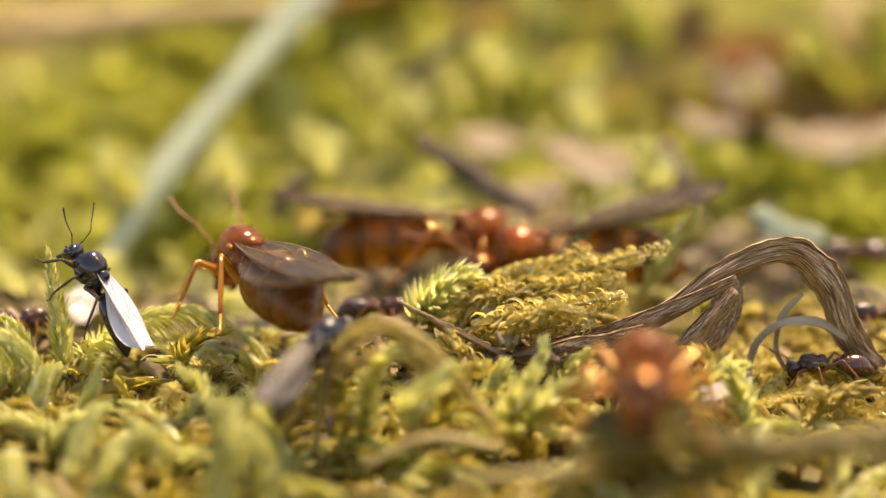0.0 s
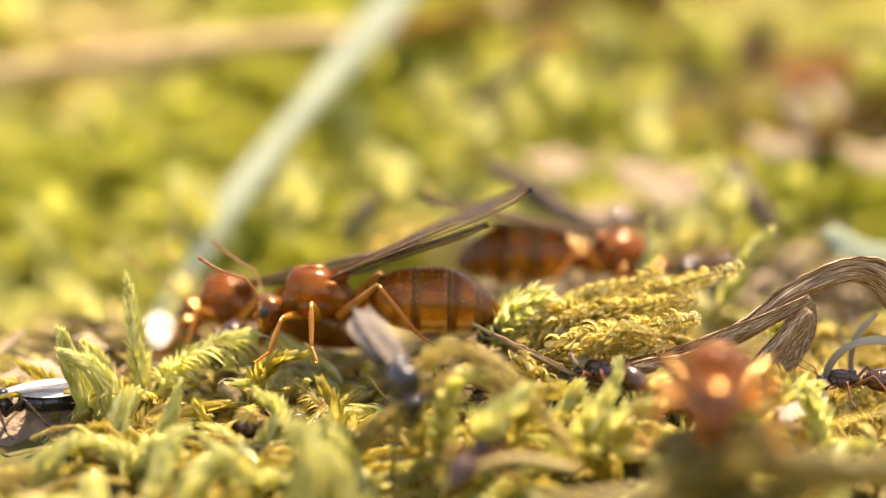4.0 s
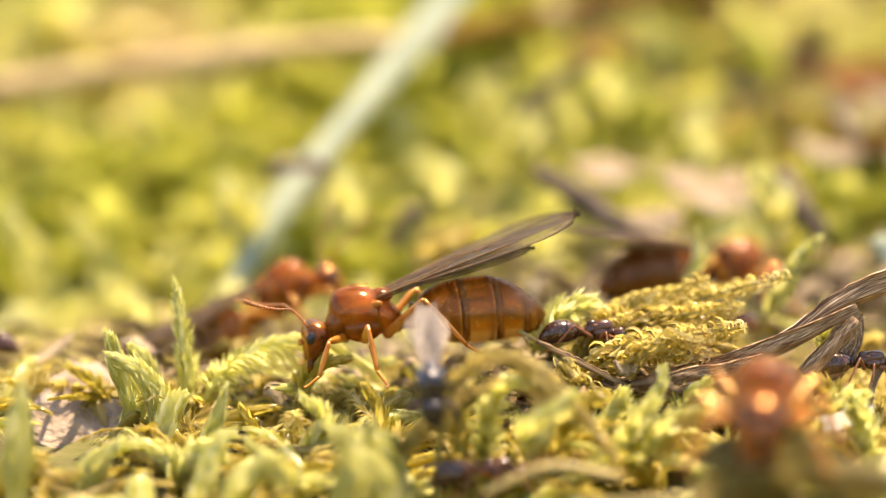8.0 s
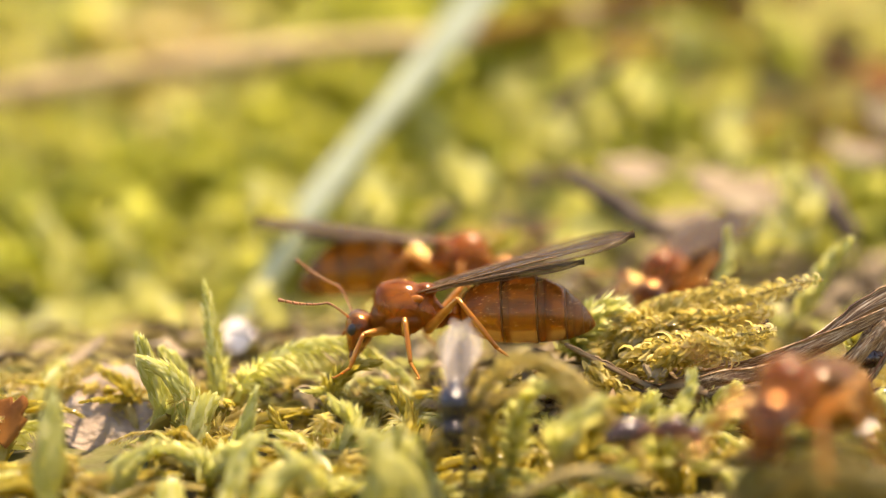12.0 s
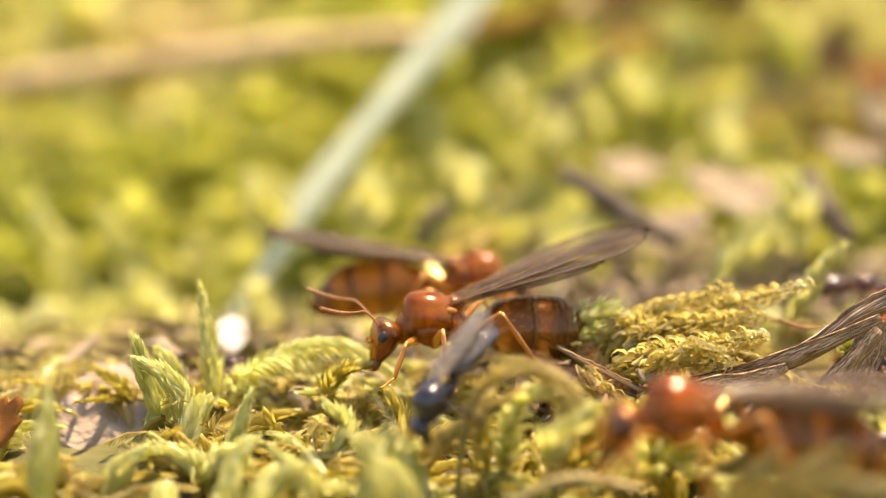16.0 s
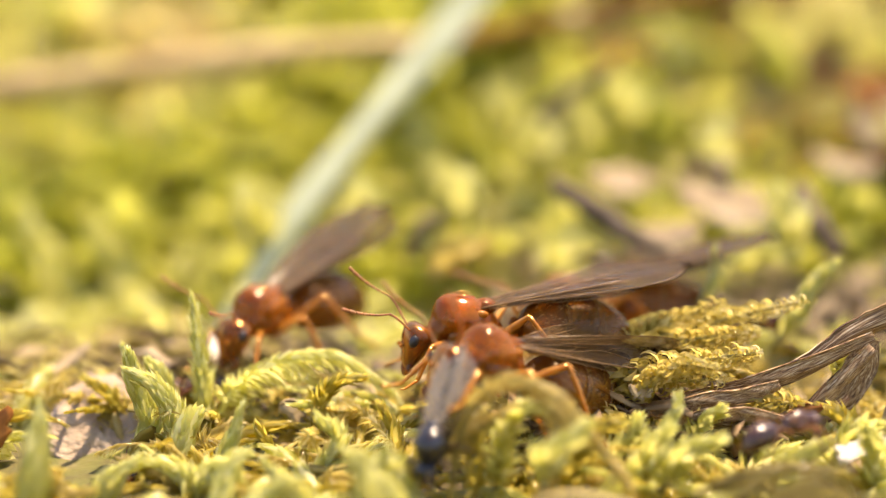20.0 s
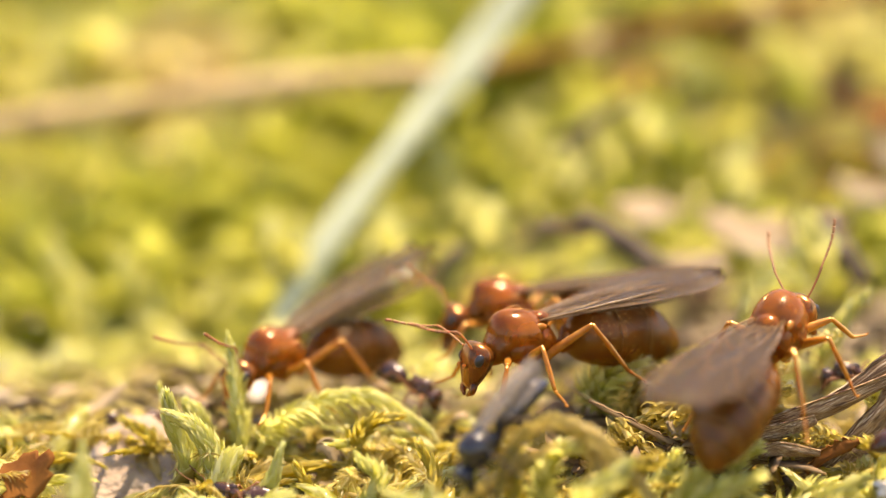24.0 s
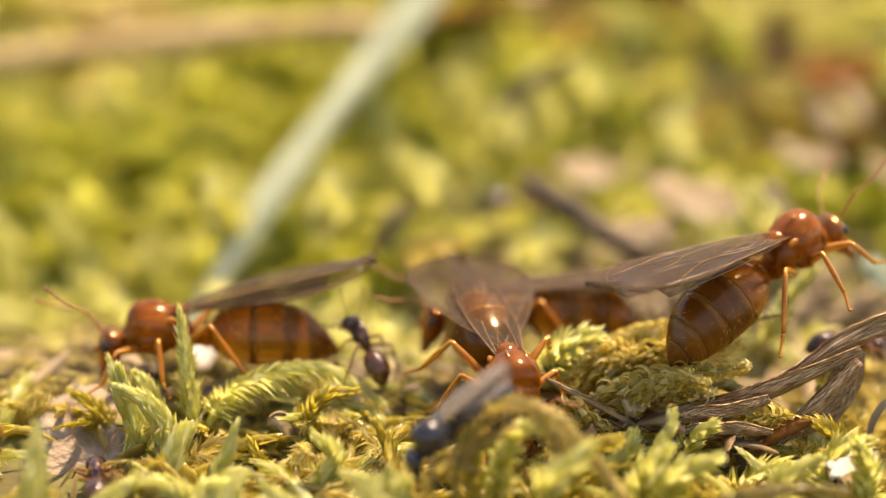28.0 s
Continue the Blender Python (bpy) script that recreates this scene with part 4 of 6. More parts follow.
carpet("upright_moss", -30, 30, 17, 36, 0.05, (5.0, 8.0), (1.6, 0.55), 40, MOSS_TALL, "tall pale moss shoots standing behind, out of focus", 20, 3.6, 0.35)
carpet("far_moss", -56, 56, 34, 100, 0.22, (7.0, 13.0), (2.8, 1.5), 36, MOSS_FAR, "distant mottled green moss bank", 15, 4.0)
carpet("front_moss", -17, 17, -44, -15, 0.5, (2.2, 3.4), (0.8, 0.28), 30, MOSS, "moss in front of the scene", 16, -0.9)


def litter(name, x0, x1, y0, y1, number, size, material, label, seed, sink=(0.5, 1.7)):
    """Small dry slivers lying about, as one sheet."""
    rng = np.random.default_rng(seed)
    vs, fs = [], []
    for n in range(number):
        x, y = rng.uniform(x0, x1), rng.uniform(y0, y1)
        a, ln, wd = rng.uniform(0, 6.28), rng.uniform(*size), rng.uniform(0.2, 0.55)
        if -12.0 < x < -8.4 and -8.0 < y < 1.5:
            continue
        z = swell(x, y) - rng.uniform(*sink)
        d, s = np.array([math.cos(a), math.sin(a), rng.normal(0, 0.3)]), np.array([-math.sin(a), math.cos(a), rng.normal(0, 0.5)])
        c, bow = np.array([x, y, z]), rng.uniform(-0.25, 0.25)
        rows = []
        for u, w in ((-0.5, 0.3), (-0.2, 1.0), (0.15, 0.9), (0.5, 0.15)):
            m = c + d * ln * u + np.array([0, 0, bow * ln * (1 - 4 * u * u)])
            rows += [m + s * wd * w * 0.5, m - s * wd * w * 0.5, m + s * wd * w * 0.3 - [0, 0, 0.08], m - s * wd * w * 0.3 - [0, 0, 0.08]]
        k = len(vs) * 16
        vs.append(np.array(rows))
        for i in range(3):
            o = k + 4 * i
            for p, q in ((0, 1), (1, 3), (3, 2), (2, 0)):
                fs += [(o + p, o + q, o + 4 + q), (o + p, o + 4 + q, o + 4 + p)]
    ob = new(name, bulk_mesh(name, np.vstack(vs), np.array(fs), material))
    return tagged(ob, label, "litter", kind="stuff")


litter("tan_litter", -22, 22, 2, 22, 900, (0.8, 3.0), PALE, "pale tan dry plant litter behind the ants", 31)
litter("heaped_litter", 2.5, 19, 9, 21, 420, (0.8, 3.4), PALE, "pale tan and grey dry scraps heaped behind the ants", 39, (-0.9, 0.5))
litter("broken_litter", 2.5, 19, 8, 21, 170, (0.6, 2.4), TWIG, "dark broken twigs and scraps heaped behind the ants", 40, (-1.1, 0.3))
litter("dark_litter", -22, 22, 2, 24, 420, (0.8, 3.0), TWIG, "dark brown dry plant litter behind the ants", 32)
litter("brown_litter", -22, -4, 3, 14, 420, (1.0, 3.0), STEM, "brown dry plant scraps between moss shoots", 35)
litter("bright_litter", 1, 17, 8, 21, 200, (0.7, 2.2), FLAKE, "bleached bright scraps among the litter", 36)
litter("blade_litter", 2.5, 9.5, -2.8, 1.0, 85, (0.8, 2.2), DEAD_BITS, "dark brown dry scraps round the dead blades", 38, (0.0, 0.8))
litter("rusty_litter", 12, 46, 26, 66, 1150, (2.0, 5.0), RUST, "rusty brown dry scraps far behind", 37, (-2.6, 0.0))
litter("far_litter", 8, 44, 26, 66, 420, (2.0, 6.0), TWIG, "dark brown dry scraps far behind", 34, (-3.0, 0.5))
litter("near_litter", -18, 18, -12, 3, 220, (0.5, 1.6), STEM, "brownish dry scraps in the moss", 33)


def strip_thing(name, label, category, points, widths, material, part_name="blade", group="", **shape):
    """A dead or living blade: a cupped strip with thickness."""
    v, fc, uv = ribbon(points, widths, **shape)
    base = np.array(v).min(0)
    ob = thing(name, label, category, group, mm(*base))
    p = new(part_name, mesh_of(part_name, np.array(v) - base, fc, material, True, uv))
    p.parent = ob
    return ob


def strip_part(owner, label, points, widths, material, **shape):
    v, fc, uv = ribbon(points, widths, **shape)
    p = new("leaf_strip", mesh_of("leaf_strip", np.array(v) - np.array(owner.matrix_basis.translation) / MM, fc, material, True, uv))
    p.parent = owner
    p["label"] = label
    return p


def rod_thing(name, label, category, points, radii, material, part_name="stem", group="", rough=0.25, n=10, seed=1, steps=None):
    base = Vector(points[0])
    ob = thing(name, label, category, group, mm(*base))
    part(part_name, tube([tuple(Vector(p) - base) for p in points], radii, n, steps, rough, seed), material, ob)
    return ob


def straw_thing(label, points, radii, material, knots=(0.28, 0.55, 0.8)):
    """A jointed dry stalk: lengths between swollen joints, each a part."""
    path = spline(points, 61)
    base = Vector(path[0])
    ob = thing("straw", label, "straw", at=mm(*base))
    rad = np.interp(np.linspace(0, 1, 61), np.linspace(0, 1, len(radii)), radii)
    ends = [0] + [int(60 * k) for k in knots] + [60]
    for a, b in zip(ends, ends[1:]):
        part("stalk_length", tube([tuple(Vector(p) - base) for p in path[a:b + 1:2]], [rad[a], rad[b]], 12, None, 0.06, a), material, ob)
    for k in ends[1:-1]:
        part("joint", tube([tuple(Vector(p) - base) for p in (path[k - 1], path[k], path[k + 1])], [rad[k], rad[k] * 1.18, rad[k]], 12), STRAW, ob, "swollen joint")
    return ob


def flake_thing(name, label, category, at, size, material, seed, group="", thick=0.12, curl=0.25, torn=0.3):
    """A dry leaf flake: an uneven slab with a ragged outline."""
    rng = random.Random(seed)
    ob = thing(name, label, category, group, at)
    n, rings = 26, 6
    ragged = [1 + rng.uniform(-torn, 0.7 * torn) for _ in range(n)]
    verts, faces = [], []
    for layer in (0, 1):
        verts.append((0, 0, -layer * thick))
        for r in range(1, rings + 1):
            for k in range(n):
                a = 2 * math.pi * k / n
                u = r / rings * (1 + (ragged[k] - 1) * r / rings)
                x, y = size[0] * u * math.cos(a), size[1] * u * math.sin(a)
                z = curl * (x * x - 0.5 * y * y) / max(size) + 0.10 * size[1] * noise.noise(Vector((x * 1.4 + seed, y * 1.4, 0))) - layer * thick
                verts.append((x, y, z))
    one = 1 + rings * n
    for layer in (0, 1):
        o = layer * one
        for k in range(n):
            faces.append((o, o + 1 + k, o + 1 + (k + 1) % n))
            for r in range(rings - 1):
                a, b = o + 1 + r * n + k, o + 1 + r * n + (k + 1) % n
                faces.append((a, a + n, b + n, b))
    for k in range(n):
        a, b = 1 + (rings - 1) * n + k, 1 + (rings - 1) * n + (k + 1) % n
        faces.append((a, one + a, one + b, b))
    part("flake", (verts, faces), material, ob)
    if name == "dead_leaf":
        rib = [(x, 0, curl * x * x / max(size) + 0.10 * size[1] * noise.noise(Vector((x * 1.4 + seed, 0, 0))) + 0.01) for x in np.linspace(-0.8, 0.8, 7) * size[0]]
        part("midrib", tube(rib, [0.03 * size[1] + 0.03, 0.015 * size[1] + 0.015], 6), material, ob, "raised rib of the dry leaf")
    return ob


dead_grass = thing("dead_grass", "grey-brown curled dead grass arching over moss", "dead grass", at=mm(10, -1, 0))
strip_part(dead_grass, "grey-brown curled dead grass blade arching over moss", [(6.92, -0.5, -0.5), (8.93, -0.6, 0), (10.91, -0.8, 0.85), (12.58, -0.8, 1.96), (14.27, -0.8, 2.44), (15.41, -0.8, 1.53), (16.14, -0.8, -0.04), (17.39, -0.6, -1.27)], [0.25, 0.35, 0.5, 0.7, 0.95, 1.05, 0.9, 0.5], DEAD, cup=0.35, thick=0.06, twist=(85, 78, 70, 58, 55, 70), steps=60, tear=0.12)
strip_part(dead_grass, "narrow brown fold of a curled dead blade", [(12.8, -0.6, 1.59), (12.58, -0.6, 0.85), (12.04, -0.6, -0.14), (11, -0.6, -1.04)], [0.5, 0.95, 0.9, 0.45], DEAD, cup=0.3, twist=(80, 70, 85), steps=30, seed=5)
strip_part(dead_grass, "thin curled brown tendril of a dead blade", [(16.04, -1, 0), (15.03, -1, 0.51), (13.89, -1, 0.35), (13.27, -1, -0.47), (13.24, -1, -1.97)], [0.22, 0.3, 0.28, 0.2, 0.12], PALE, cup=0.3, twist=(60, 20, 80), steps=30, seed=6)
strip_part(dead_grass, "thin brown dead tendril curling down", [(14.76, -0.7, 1.27), (14.21, -0.7, 0.61), (14.08, -0.7, -0.38), (14.53, -0.7, -1.22)], [0.12, 0.2, 0.18, 0.1], PALE, cup=0.3, twist=(60, 20, 80), steps=24, seed=7)
strip_thing("dead_leaf", "dark striped dead blade lying on moss", "dead leaf", [(6.88, -1.2, -0.23), (8.49, -1.2, 0.04), (10.21, -1.3, 0.59), (12.69, -1.4, 1.81)], [0.3, 0.6, 0.75, 0.65, 0.35], DEAD, cup=0.25, twist=(75, 60, 70), steps=36, seed=8)
strip_thing("dead_leaf", "dark brown dead blade lying flat on moss", "dead leaf", [(6.34, -1.6, -0.36), (7.96, -1.6, -0.6), (9.55, -1.7, -0.63), (10.97, -1.7, -0.12)], [0.3, 0.6, 0.6, 0.3], DEAD, cup=0.25, twist=(80, 60, 70), steps=30, seed=9)
strip_thing("dead_leaf", "brown rolled dead blade under the grey one", "dead leaf", [(8.68, -1.6, -2.02), (10.09, -1.6, -1.16), (11.46, -1.6, 0.19), (12.65, -1.6, 1.53)], [0.3, 0.5, 0.55, 0.4], DEAD, cup=0.4, twist=(60, 70, 80), steps=30, seed=10)
strip_thing("dead_leaf", "cream and brown striped dead blade lying on moss", "dead leaf", [(7.11, -2.4, -0.43), (8.04, -2.4, -0.31), (8.97, -2.4, -0.23), (10.04, -2.4, -0.3)], [0.3, 0.55, 0.5, 0.2], DEAD, cup=0.25, twist=(75, 62, 70), steps=30, seed=12)
strip_thing("dead_leaf", "dark brown striped dead blade under golden moss", "dead leaf", [(7.12, -2.0, -0.1), (8.17, -2.0, 0.05), (9.26, -2.0, 0.24), (9.99, -2.0, 0.56)], [0.35, 0.6, 0.55, 0.3], DEAD, cup=0.25, twist=(78, 64, 70), steps=30, seed=13)
strip_thing("dead_leaf", "rolled dark red-brown dead blade scrap on moss", "dead leaf", [(9.68, -2.2, -0.91), (10.19, -2.2, -0.53), (10.73, -2.2, -0.21), (11.16, -2.2, 0.0)], [0.2, 0.42, 0.5, 0.2], RUST, cup=0.5, twist=(40, 65, 95), steps=24, tear=0.35, seed=14)
strip_thing("dry_stem", "wrinkled brown dry stem lying across golden moss", "dry stem", [(3.66, -2.0, 1.10), (4.6, -2.0, 0.58), (5.62, -2.0, 0.07), (6.64, -2.0, -0.44)], [0.10, 0.20, 0.18, 0.10], DEAD_BITS, "stem", cup=0.5, twist=(50, 75, 60), steps=24, tear=0.4, seed=31)
flake_thing("leaf_flake", "small crumpled pale tan scrap on golden moss", "dead leaf", mm(6.09, -2.1, 0.37, 55, 10, 20), (0.32, 0.22), PALE, 61, torn=0.45, curl=0.5)
flake_thing("leaf_flake", "torn glossy whitish dry leaf scrap lying on moss", "dead leaf", mm(11.73, -4.0, -0.72, 50, -12, 25), (0.75, 0.28), BLEACHED, 62, torn=0.4, curl=0.3)
strip_thing("moss_leaf", "soft pale green blade-like moss leaf", "moss leaf", [(4.62, -4.8, -2.18), (5.28, -4.8, -1.66), (6.01, -4.8, -0.86), (6.4, -4.8, 0.03)], [0.35, 0.75, 0.7, 0.12], MOSS_FRESH, cup=0.3, twist=(70, 60, 70), steps=24, seed=15)
flake_thing("leaf_flake", "dark pinkish-brown curled flake of dead leaf on moss", "dead leaf", mm(11.92, -3.0, -1.16, 30, 6, 10), (0.72, 0.5), DEAD_BITS, 21)
flake_thing("leaf_flake", "wrinkled pinkish-grey dead leaf flake among moss", "dead leaf", mm(-9.41, 0.1, -1.55, 42, 8, 12), (1.5, 2.0), FLAKE, 22, thick=0.2, torn=0.1, curl=0.02)
flake_thing("leaf_flake", "wrinkled pinkish-grey dead leaf piece at the moss edge", "dead leaf", mm(-9.74, 0.0, -1.90, 42, -8, -12), (1.5, 1.9), FLAKE, 24, thick=0.2, torn=0.1, curl=0.02)
flake_thing("leaf_flake", "rusty red-brown dead leaf fragment on moss", "dead leaf", mm(-12.04, -3, -0.81, 48, -20, 0), (0.95, 0.75), RUST, 23)
strip_thing("dried_husk", "curled dry brownish husk lying in moss", "husk", [(-4.14, -0.3, -0.75), (-3.82, -0.3, -0.83), (-3.5, -0.3, -1.26), (-3.18, -0.3, -1.6)], [0.3, 0.55, 0.5, 0.25], PALE, cup=0.7, twist=(30, 80, 120), steps=24, part_name="husk", seed=11)
rod_thing("thorn", "tiny pale thorn standing in moss", "thorn", [(2.39, -2, -2.67), (2.26, -2, -2.34), (2.14, -2, -2.09)], [0.07, 0.05, 0.01], PALE, "spine")
rod_thing("dry_stem", "thin pale dry stem crossing the near moss", "stem", [(3.23, 0, 0.99), (4.41, 0, 0.32), (5.76, 0, -0.35), (7.12, 0, -1.11)], [0.05, 0.07, 0.05], TAN)
rod_thing("dry_stem", "brown dry twiglet lying on moss", "stem", [(5.34, -0.5, 0.13), (6.18, -0.5, -0.45), (7.2, -0.5, -1.04)], [0.06, 0.08, 0.03], TWIG)
rod_thing("dry_stem", "tan dry stem lying across the near moss", "stem", [(4.04, -11, -0.94), (6.58, -11, -0.77), (9.77, -11, -0.22), (14.31, -11, -0.54)], [0.12, 0.15, 0.17, 0.14], TAN)
rod_thing("dry_stem", "short pale dry stem standing in the near moss", "stem", [(10.08, -10.5, -1.84), (9.77, -10.5, -1.03), (9.67, -10.5, 0.04)], [0.12, 0.15, 0.1], TAN)
rod_thing("dry_stem", "tan dry stem in the near moss", "stem", [(2.03, -8, -1.54), (3.68, -8, -0.81), (5.48, -8, -1.09)], [0.1, 0.13, 0.1], TAN)
flake_thing("leaf_flake", "small bleached white scrap lying behind the moss", "dead leaf", mm(-6.8, 6.5, -0.35, 40, 0, 10), (0.5, 0.8), BLEACHED, 29, torn=0.15)
grass_blade = strip_thing("grass_blade", "long pale grey-green grass blade leaning out of focus", "grass blade", [(-9.24, 13, -4.06), (-7.44, 15, -0.89), (-5.09, 18, 2.76), (-2.73, 22, 5.69), (0.25, 27, 9.18), (5.36, 33, 15.64)], [1.05, 1.4, 1.75, 2.0, 2.1], BLADE, cup=0.22, thick=0.12, twist=(8, 0, -8), steps=40)
rib = spline([(-9.22, 12.9, -4.03), (-7.42, 14.9, -0.87), (-5.08, 17.9, 2.77), (-2.72, 21.9, 5.7), (0.26, 26.9, 9.19), (5.36, 32.9, 15.63)], 12)
part("midrib", tube([tuple(Vector(p) - grass_blade.location / MM) for p in rib], [0.16, 0.2, 0.22], 8), BLADE, grass_blade, "raised pale midrib")
straw_thing("long tan dry straw lying behind the moss", [(-36.0, 31, 4.0), (-20.5, 31, 6.45), (-10.1, 31, 7.95), (-3.6, 31.5, 8.6), (0.8, 32, 8.7)], [0.60, 0.64, 0.60, 0.40], STRAW)
straw_thing("thin reddish-brown dry straw half sunk in the bank", [(-2.0, 33, 8.2), (8.3, 36, 10.3), (19.0, 40, 12.2), (30.0, 44, 14.0)], [0.42, 0.45, 0.4], RUST)
rod_thing("twig", "dark weathered twig on litter, out of focus", "twig", [(4.5, 15, 4.12), (5.82, 14, 3.4), (7, 13, 2.59), (8.55, 12, 1.91)], [0.35, 0.42, 0.4, 0.3], TWIG, rough=0.5)
rod_thing("twig", "dark twig stub standing in litter, out of focus", "twig", [(13.91, 16, 3.8), (14.39, 15, 2.74), (15.06, 14, 1.72)], [0.5, 0.45, 0.35], TWIG, rough=0.5)
rod_thing("twig", "short dark twig in the moss behind", "twig", [(-0.98, 16, 1.04), (-0.43, 16, 2.26), (0.33, 16, 2.59)], [0.3, 0.3, 0.25], TWIG, rough=0.5)
rod_thing("twig", "dark bent twig far off on litter", "twig", [(3.87, 24, 5.91), (5.31, 24, 6.75), (7.47, 24, 8.07)], [0.2, 0.3, 0.2], TWIG, rough=0.5)
flake_thing("dead_leaf", "bleached dead leaf lying on litter behind", "dead leaf", mm(11.29, 17, 3.13, 40, 10, 10), (2.2, 1.1), PALE, 40, "background litter")
flake_thing("dead_leaf", "pale greyish dead leaf piece behind moss", "dead leaf", mm(8.56, 14, 2.24, 35, -12, -20), (1.6, 0.8), PALE, 41, "background litter")
flake_thing("dead_leaf", "pale dead leaf far behind the ants", "dead leaf", mm(7.37, 20, 3.67, 40, 5, 30), (1.8, 0.8), PALE, 42, "background litter")
flake_thing("dead_leaf", "bright bleached dead leaf standing in moss", "dead leaf", mm(18.75, 26, 5.51, 60, 40, 20), (1.2, 0.8), PALE, 43, "background litter")
flake_thing("dead_leaf", "brown dead leaf in the moss behind", "dead leaf", mm(16.93, 22, 4.17, 40, 10, 0), (1.4, 0.7), PALE, 44, "background litter")
flake_thing("dead_leaf", "pale upright dead leaf far behind", "dead leaf", mm(20.6, 28, 6.0, 50, 20, 30), (0.7, 1.2), PALE, 45, "background litter")
flake_thing("dead_leaf", "long pale dead leaf on litter", "dead leaf", mm(22.43, 22, 3.45, 40, 0, 12), (3.2, 0.9), PALE, 46, "background litter")
flake_thing("dead_leaf", "pale narrow leaf tip far behind", "dead leaf", mm(5.62, 26, 5.5, 70, 0, 0), (0.8, 1.6), PALE, 47, "background litter")
flake_thing("dead_leaf", "rusty dead leaf far off", "dead leaf", mm(17.03, 60, 11.74, 60, 0, 0), (7, 2), RUST, 48, "background litter")
flake_thing("dead_leaf", "orange-brown dead leaf far off", "dead leaf", mm(-9.38, 60, 12.37, 60, 0, 0), (3, 1.6), RUST, 49, "background litter")
flake_thing("dead_leaf", "tan dry leaf at the edge of the moss bank", "dead leaf", mm(29.13, 40, 7.68, 60, 0, 20), (3, 2.6), TAN, 50, "background litter")
flake_thing("dead_leaf", "dark brown dead leaf on the moss bank", "dead leaf", mm(17.85, 40, 7.2, 40, 10, 10), (2.8, 1.2), RUST, 51, "background litter")
flake_thing("dead_leaf", "large brown dead leaf at the side", "dead leaf", mm(21.09, 34, 6.6, 45, -10, 0), (2.2, 1.1), RUST, 52, "background litter")
flake_thing("dead_leaf", "reddish brown dead leaf on the bank", "dead leaf", mm(10.09, 42, 7.43, 60, 0, 20), (2.6, 1.4), RUST, 53, "background litter")
flake_thing("dead_leaf", "tan dead leaf high on the bank", "dead leaf", mm(5.12, 46, 8.36, 60, 0, -10), (2.4, 1.6), TAN, 54, "background litter")
flake_thing("dead_leaf", "short pale green leaf lying behind dead blade", "dead leaf", mm(16.96, 9, 1.62, 50, 20, -15), (1.5, 0.5), BLADE, 55, "background litter")


# ---- ants ----
def wing_shape(length, width, sag=0.12, nx=18, ny=18):
    """A membranous wing reaching to -x from its root, front edge on +y, with its veins."""
    verts, faces = [], []

    def rim(u):
        lead = 0.16 * width * math.sin(math.pi * min(1.0, u * 1.1)) + 0.02
        tip = math.sqrt(max(0.0, 1 - max(0.0, (u - 0.72) / 0.28) ** 2.2))
        trail = width * (0.10 + 0.80 * math.sin(0.5 * math.pi * min(1.0, u / 0.72)) ** 1.2)
        return lead * tip, -trail * tip + 0.0

    def place(u, v):
        a, b = rim(u)
        y = b + (a - b) * v
        z = sag * math.sin(math.pi * u) * (v - 0.3) + (0.03 * math.sin(9 * v + 3 * u) + 0.010 * math.sin(27 * v + 2 * u)) * width * (0.25 + 0.75 * u)
        return (-length * u, y, z)

    for i in range(nx + 1):
        for k in range(ny + 1):
            verts.append(place(i / nx, k / ny))
    c = ny + 1
    for i in range(nx):
        for k in range(ny):
            a = i * c + k
            faces.append((a, a + 1, a + c + 1, a + c))
    off = len(verts)
    verts += [(x, y, z - 0.012) for x, y, z in verts]
    faces += [tuple(off + i for i in reversed(f)) for f in faces]

    def vein(track, r):
        return tube([place(u, v) for u, v in track], [r, r * 0.6], 5)

    r = 0.006 * width
    veins = [vein([(0, 0.9), (0.3, 0.98), (0.6, 0.99), (0.85, 0.97)], r * 1.9), vein([(0, 0.7), (0.3, 0.78), (0.5, 0.72), (0.72, 0.95)], r * 1.3),
                   vein([(0.5, 0.72), (0.65, 0.6), (0.95, 0.55)], r), vein([(0, 0.5), (0.25, 0.5), (0.45, 0.4), (0.62, 0.3)], r),
                   vein([(0.28, 0.78), (0.36, 0.62), (0.38, 0.45)], r), vein([(0.62, 0.85), (0.6, 0.62)], r), vein([(0.1, 0.3), (0.35, 0.18), (0.55, 0.1)], r),
                   vein([(0.02, 0.05), (0.4, 0.02), (0.8, 0.03), (0.98, 0.4), (0.93, 0.9)], r * 0.8)]
    return (verts, faces), veins


def limb(points, radii, n=7):
    return tube(points, radii, n, steps=3 * len(points))


LEG_LINES = {  # hip, then knee, ankle, toe away from the hip, for the side +y
    "front": ((0.62, 0.38, -0.55), (0.55, 0.75, 0.05), (0.95, 1.05, -0.85), (1.35, 1.25, -1.05)),
    "middle": ((0.05, 0.45, -0.62), (-0.10, 1.00, 0.55), (-0.25, 1.55, -0.60), (-0.50, 1.85, -0.98)),
    "hind": ((-0.62, 0.40, -0.55), (-0.98, 0.82, 0.98), (-2.05, 1.18, -0.42), (-2.60, 1.38, -0.80)),
}


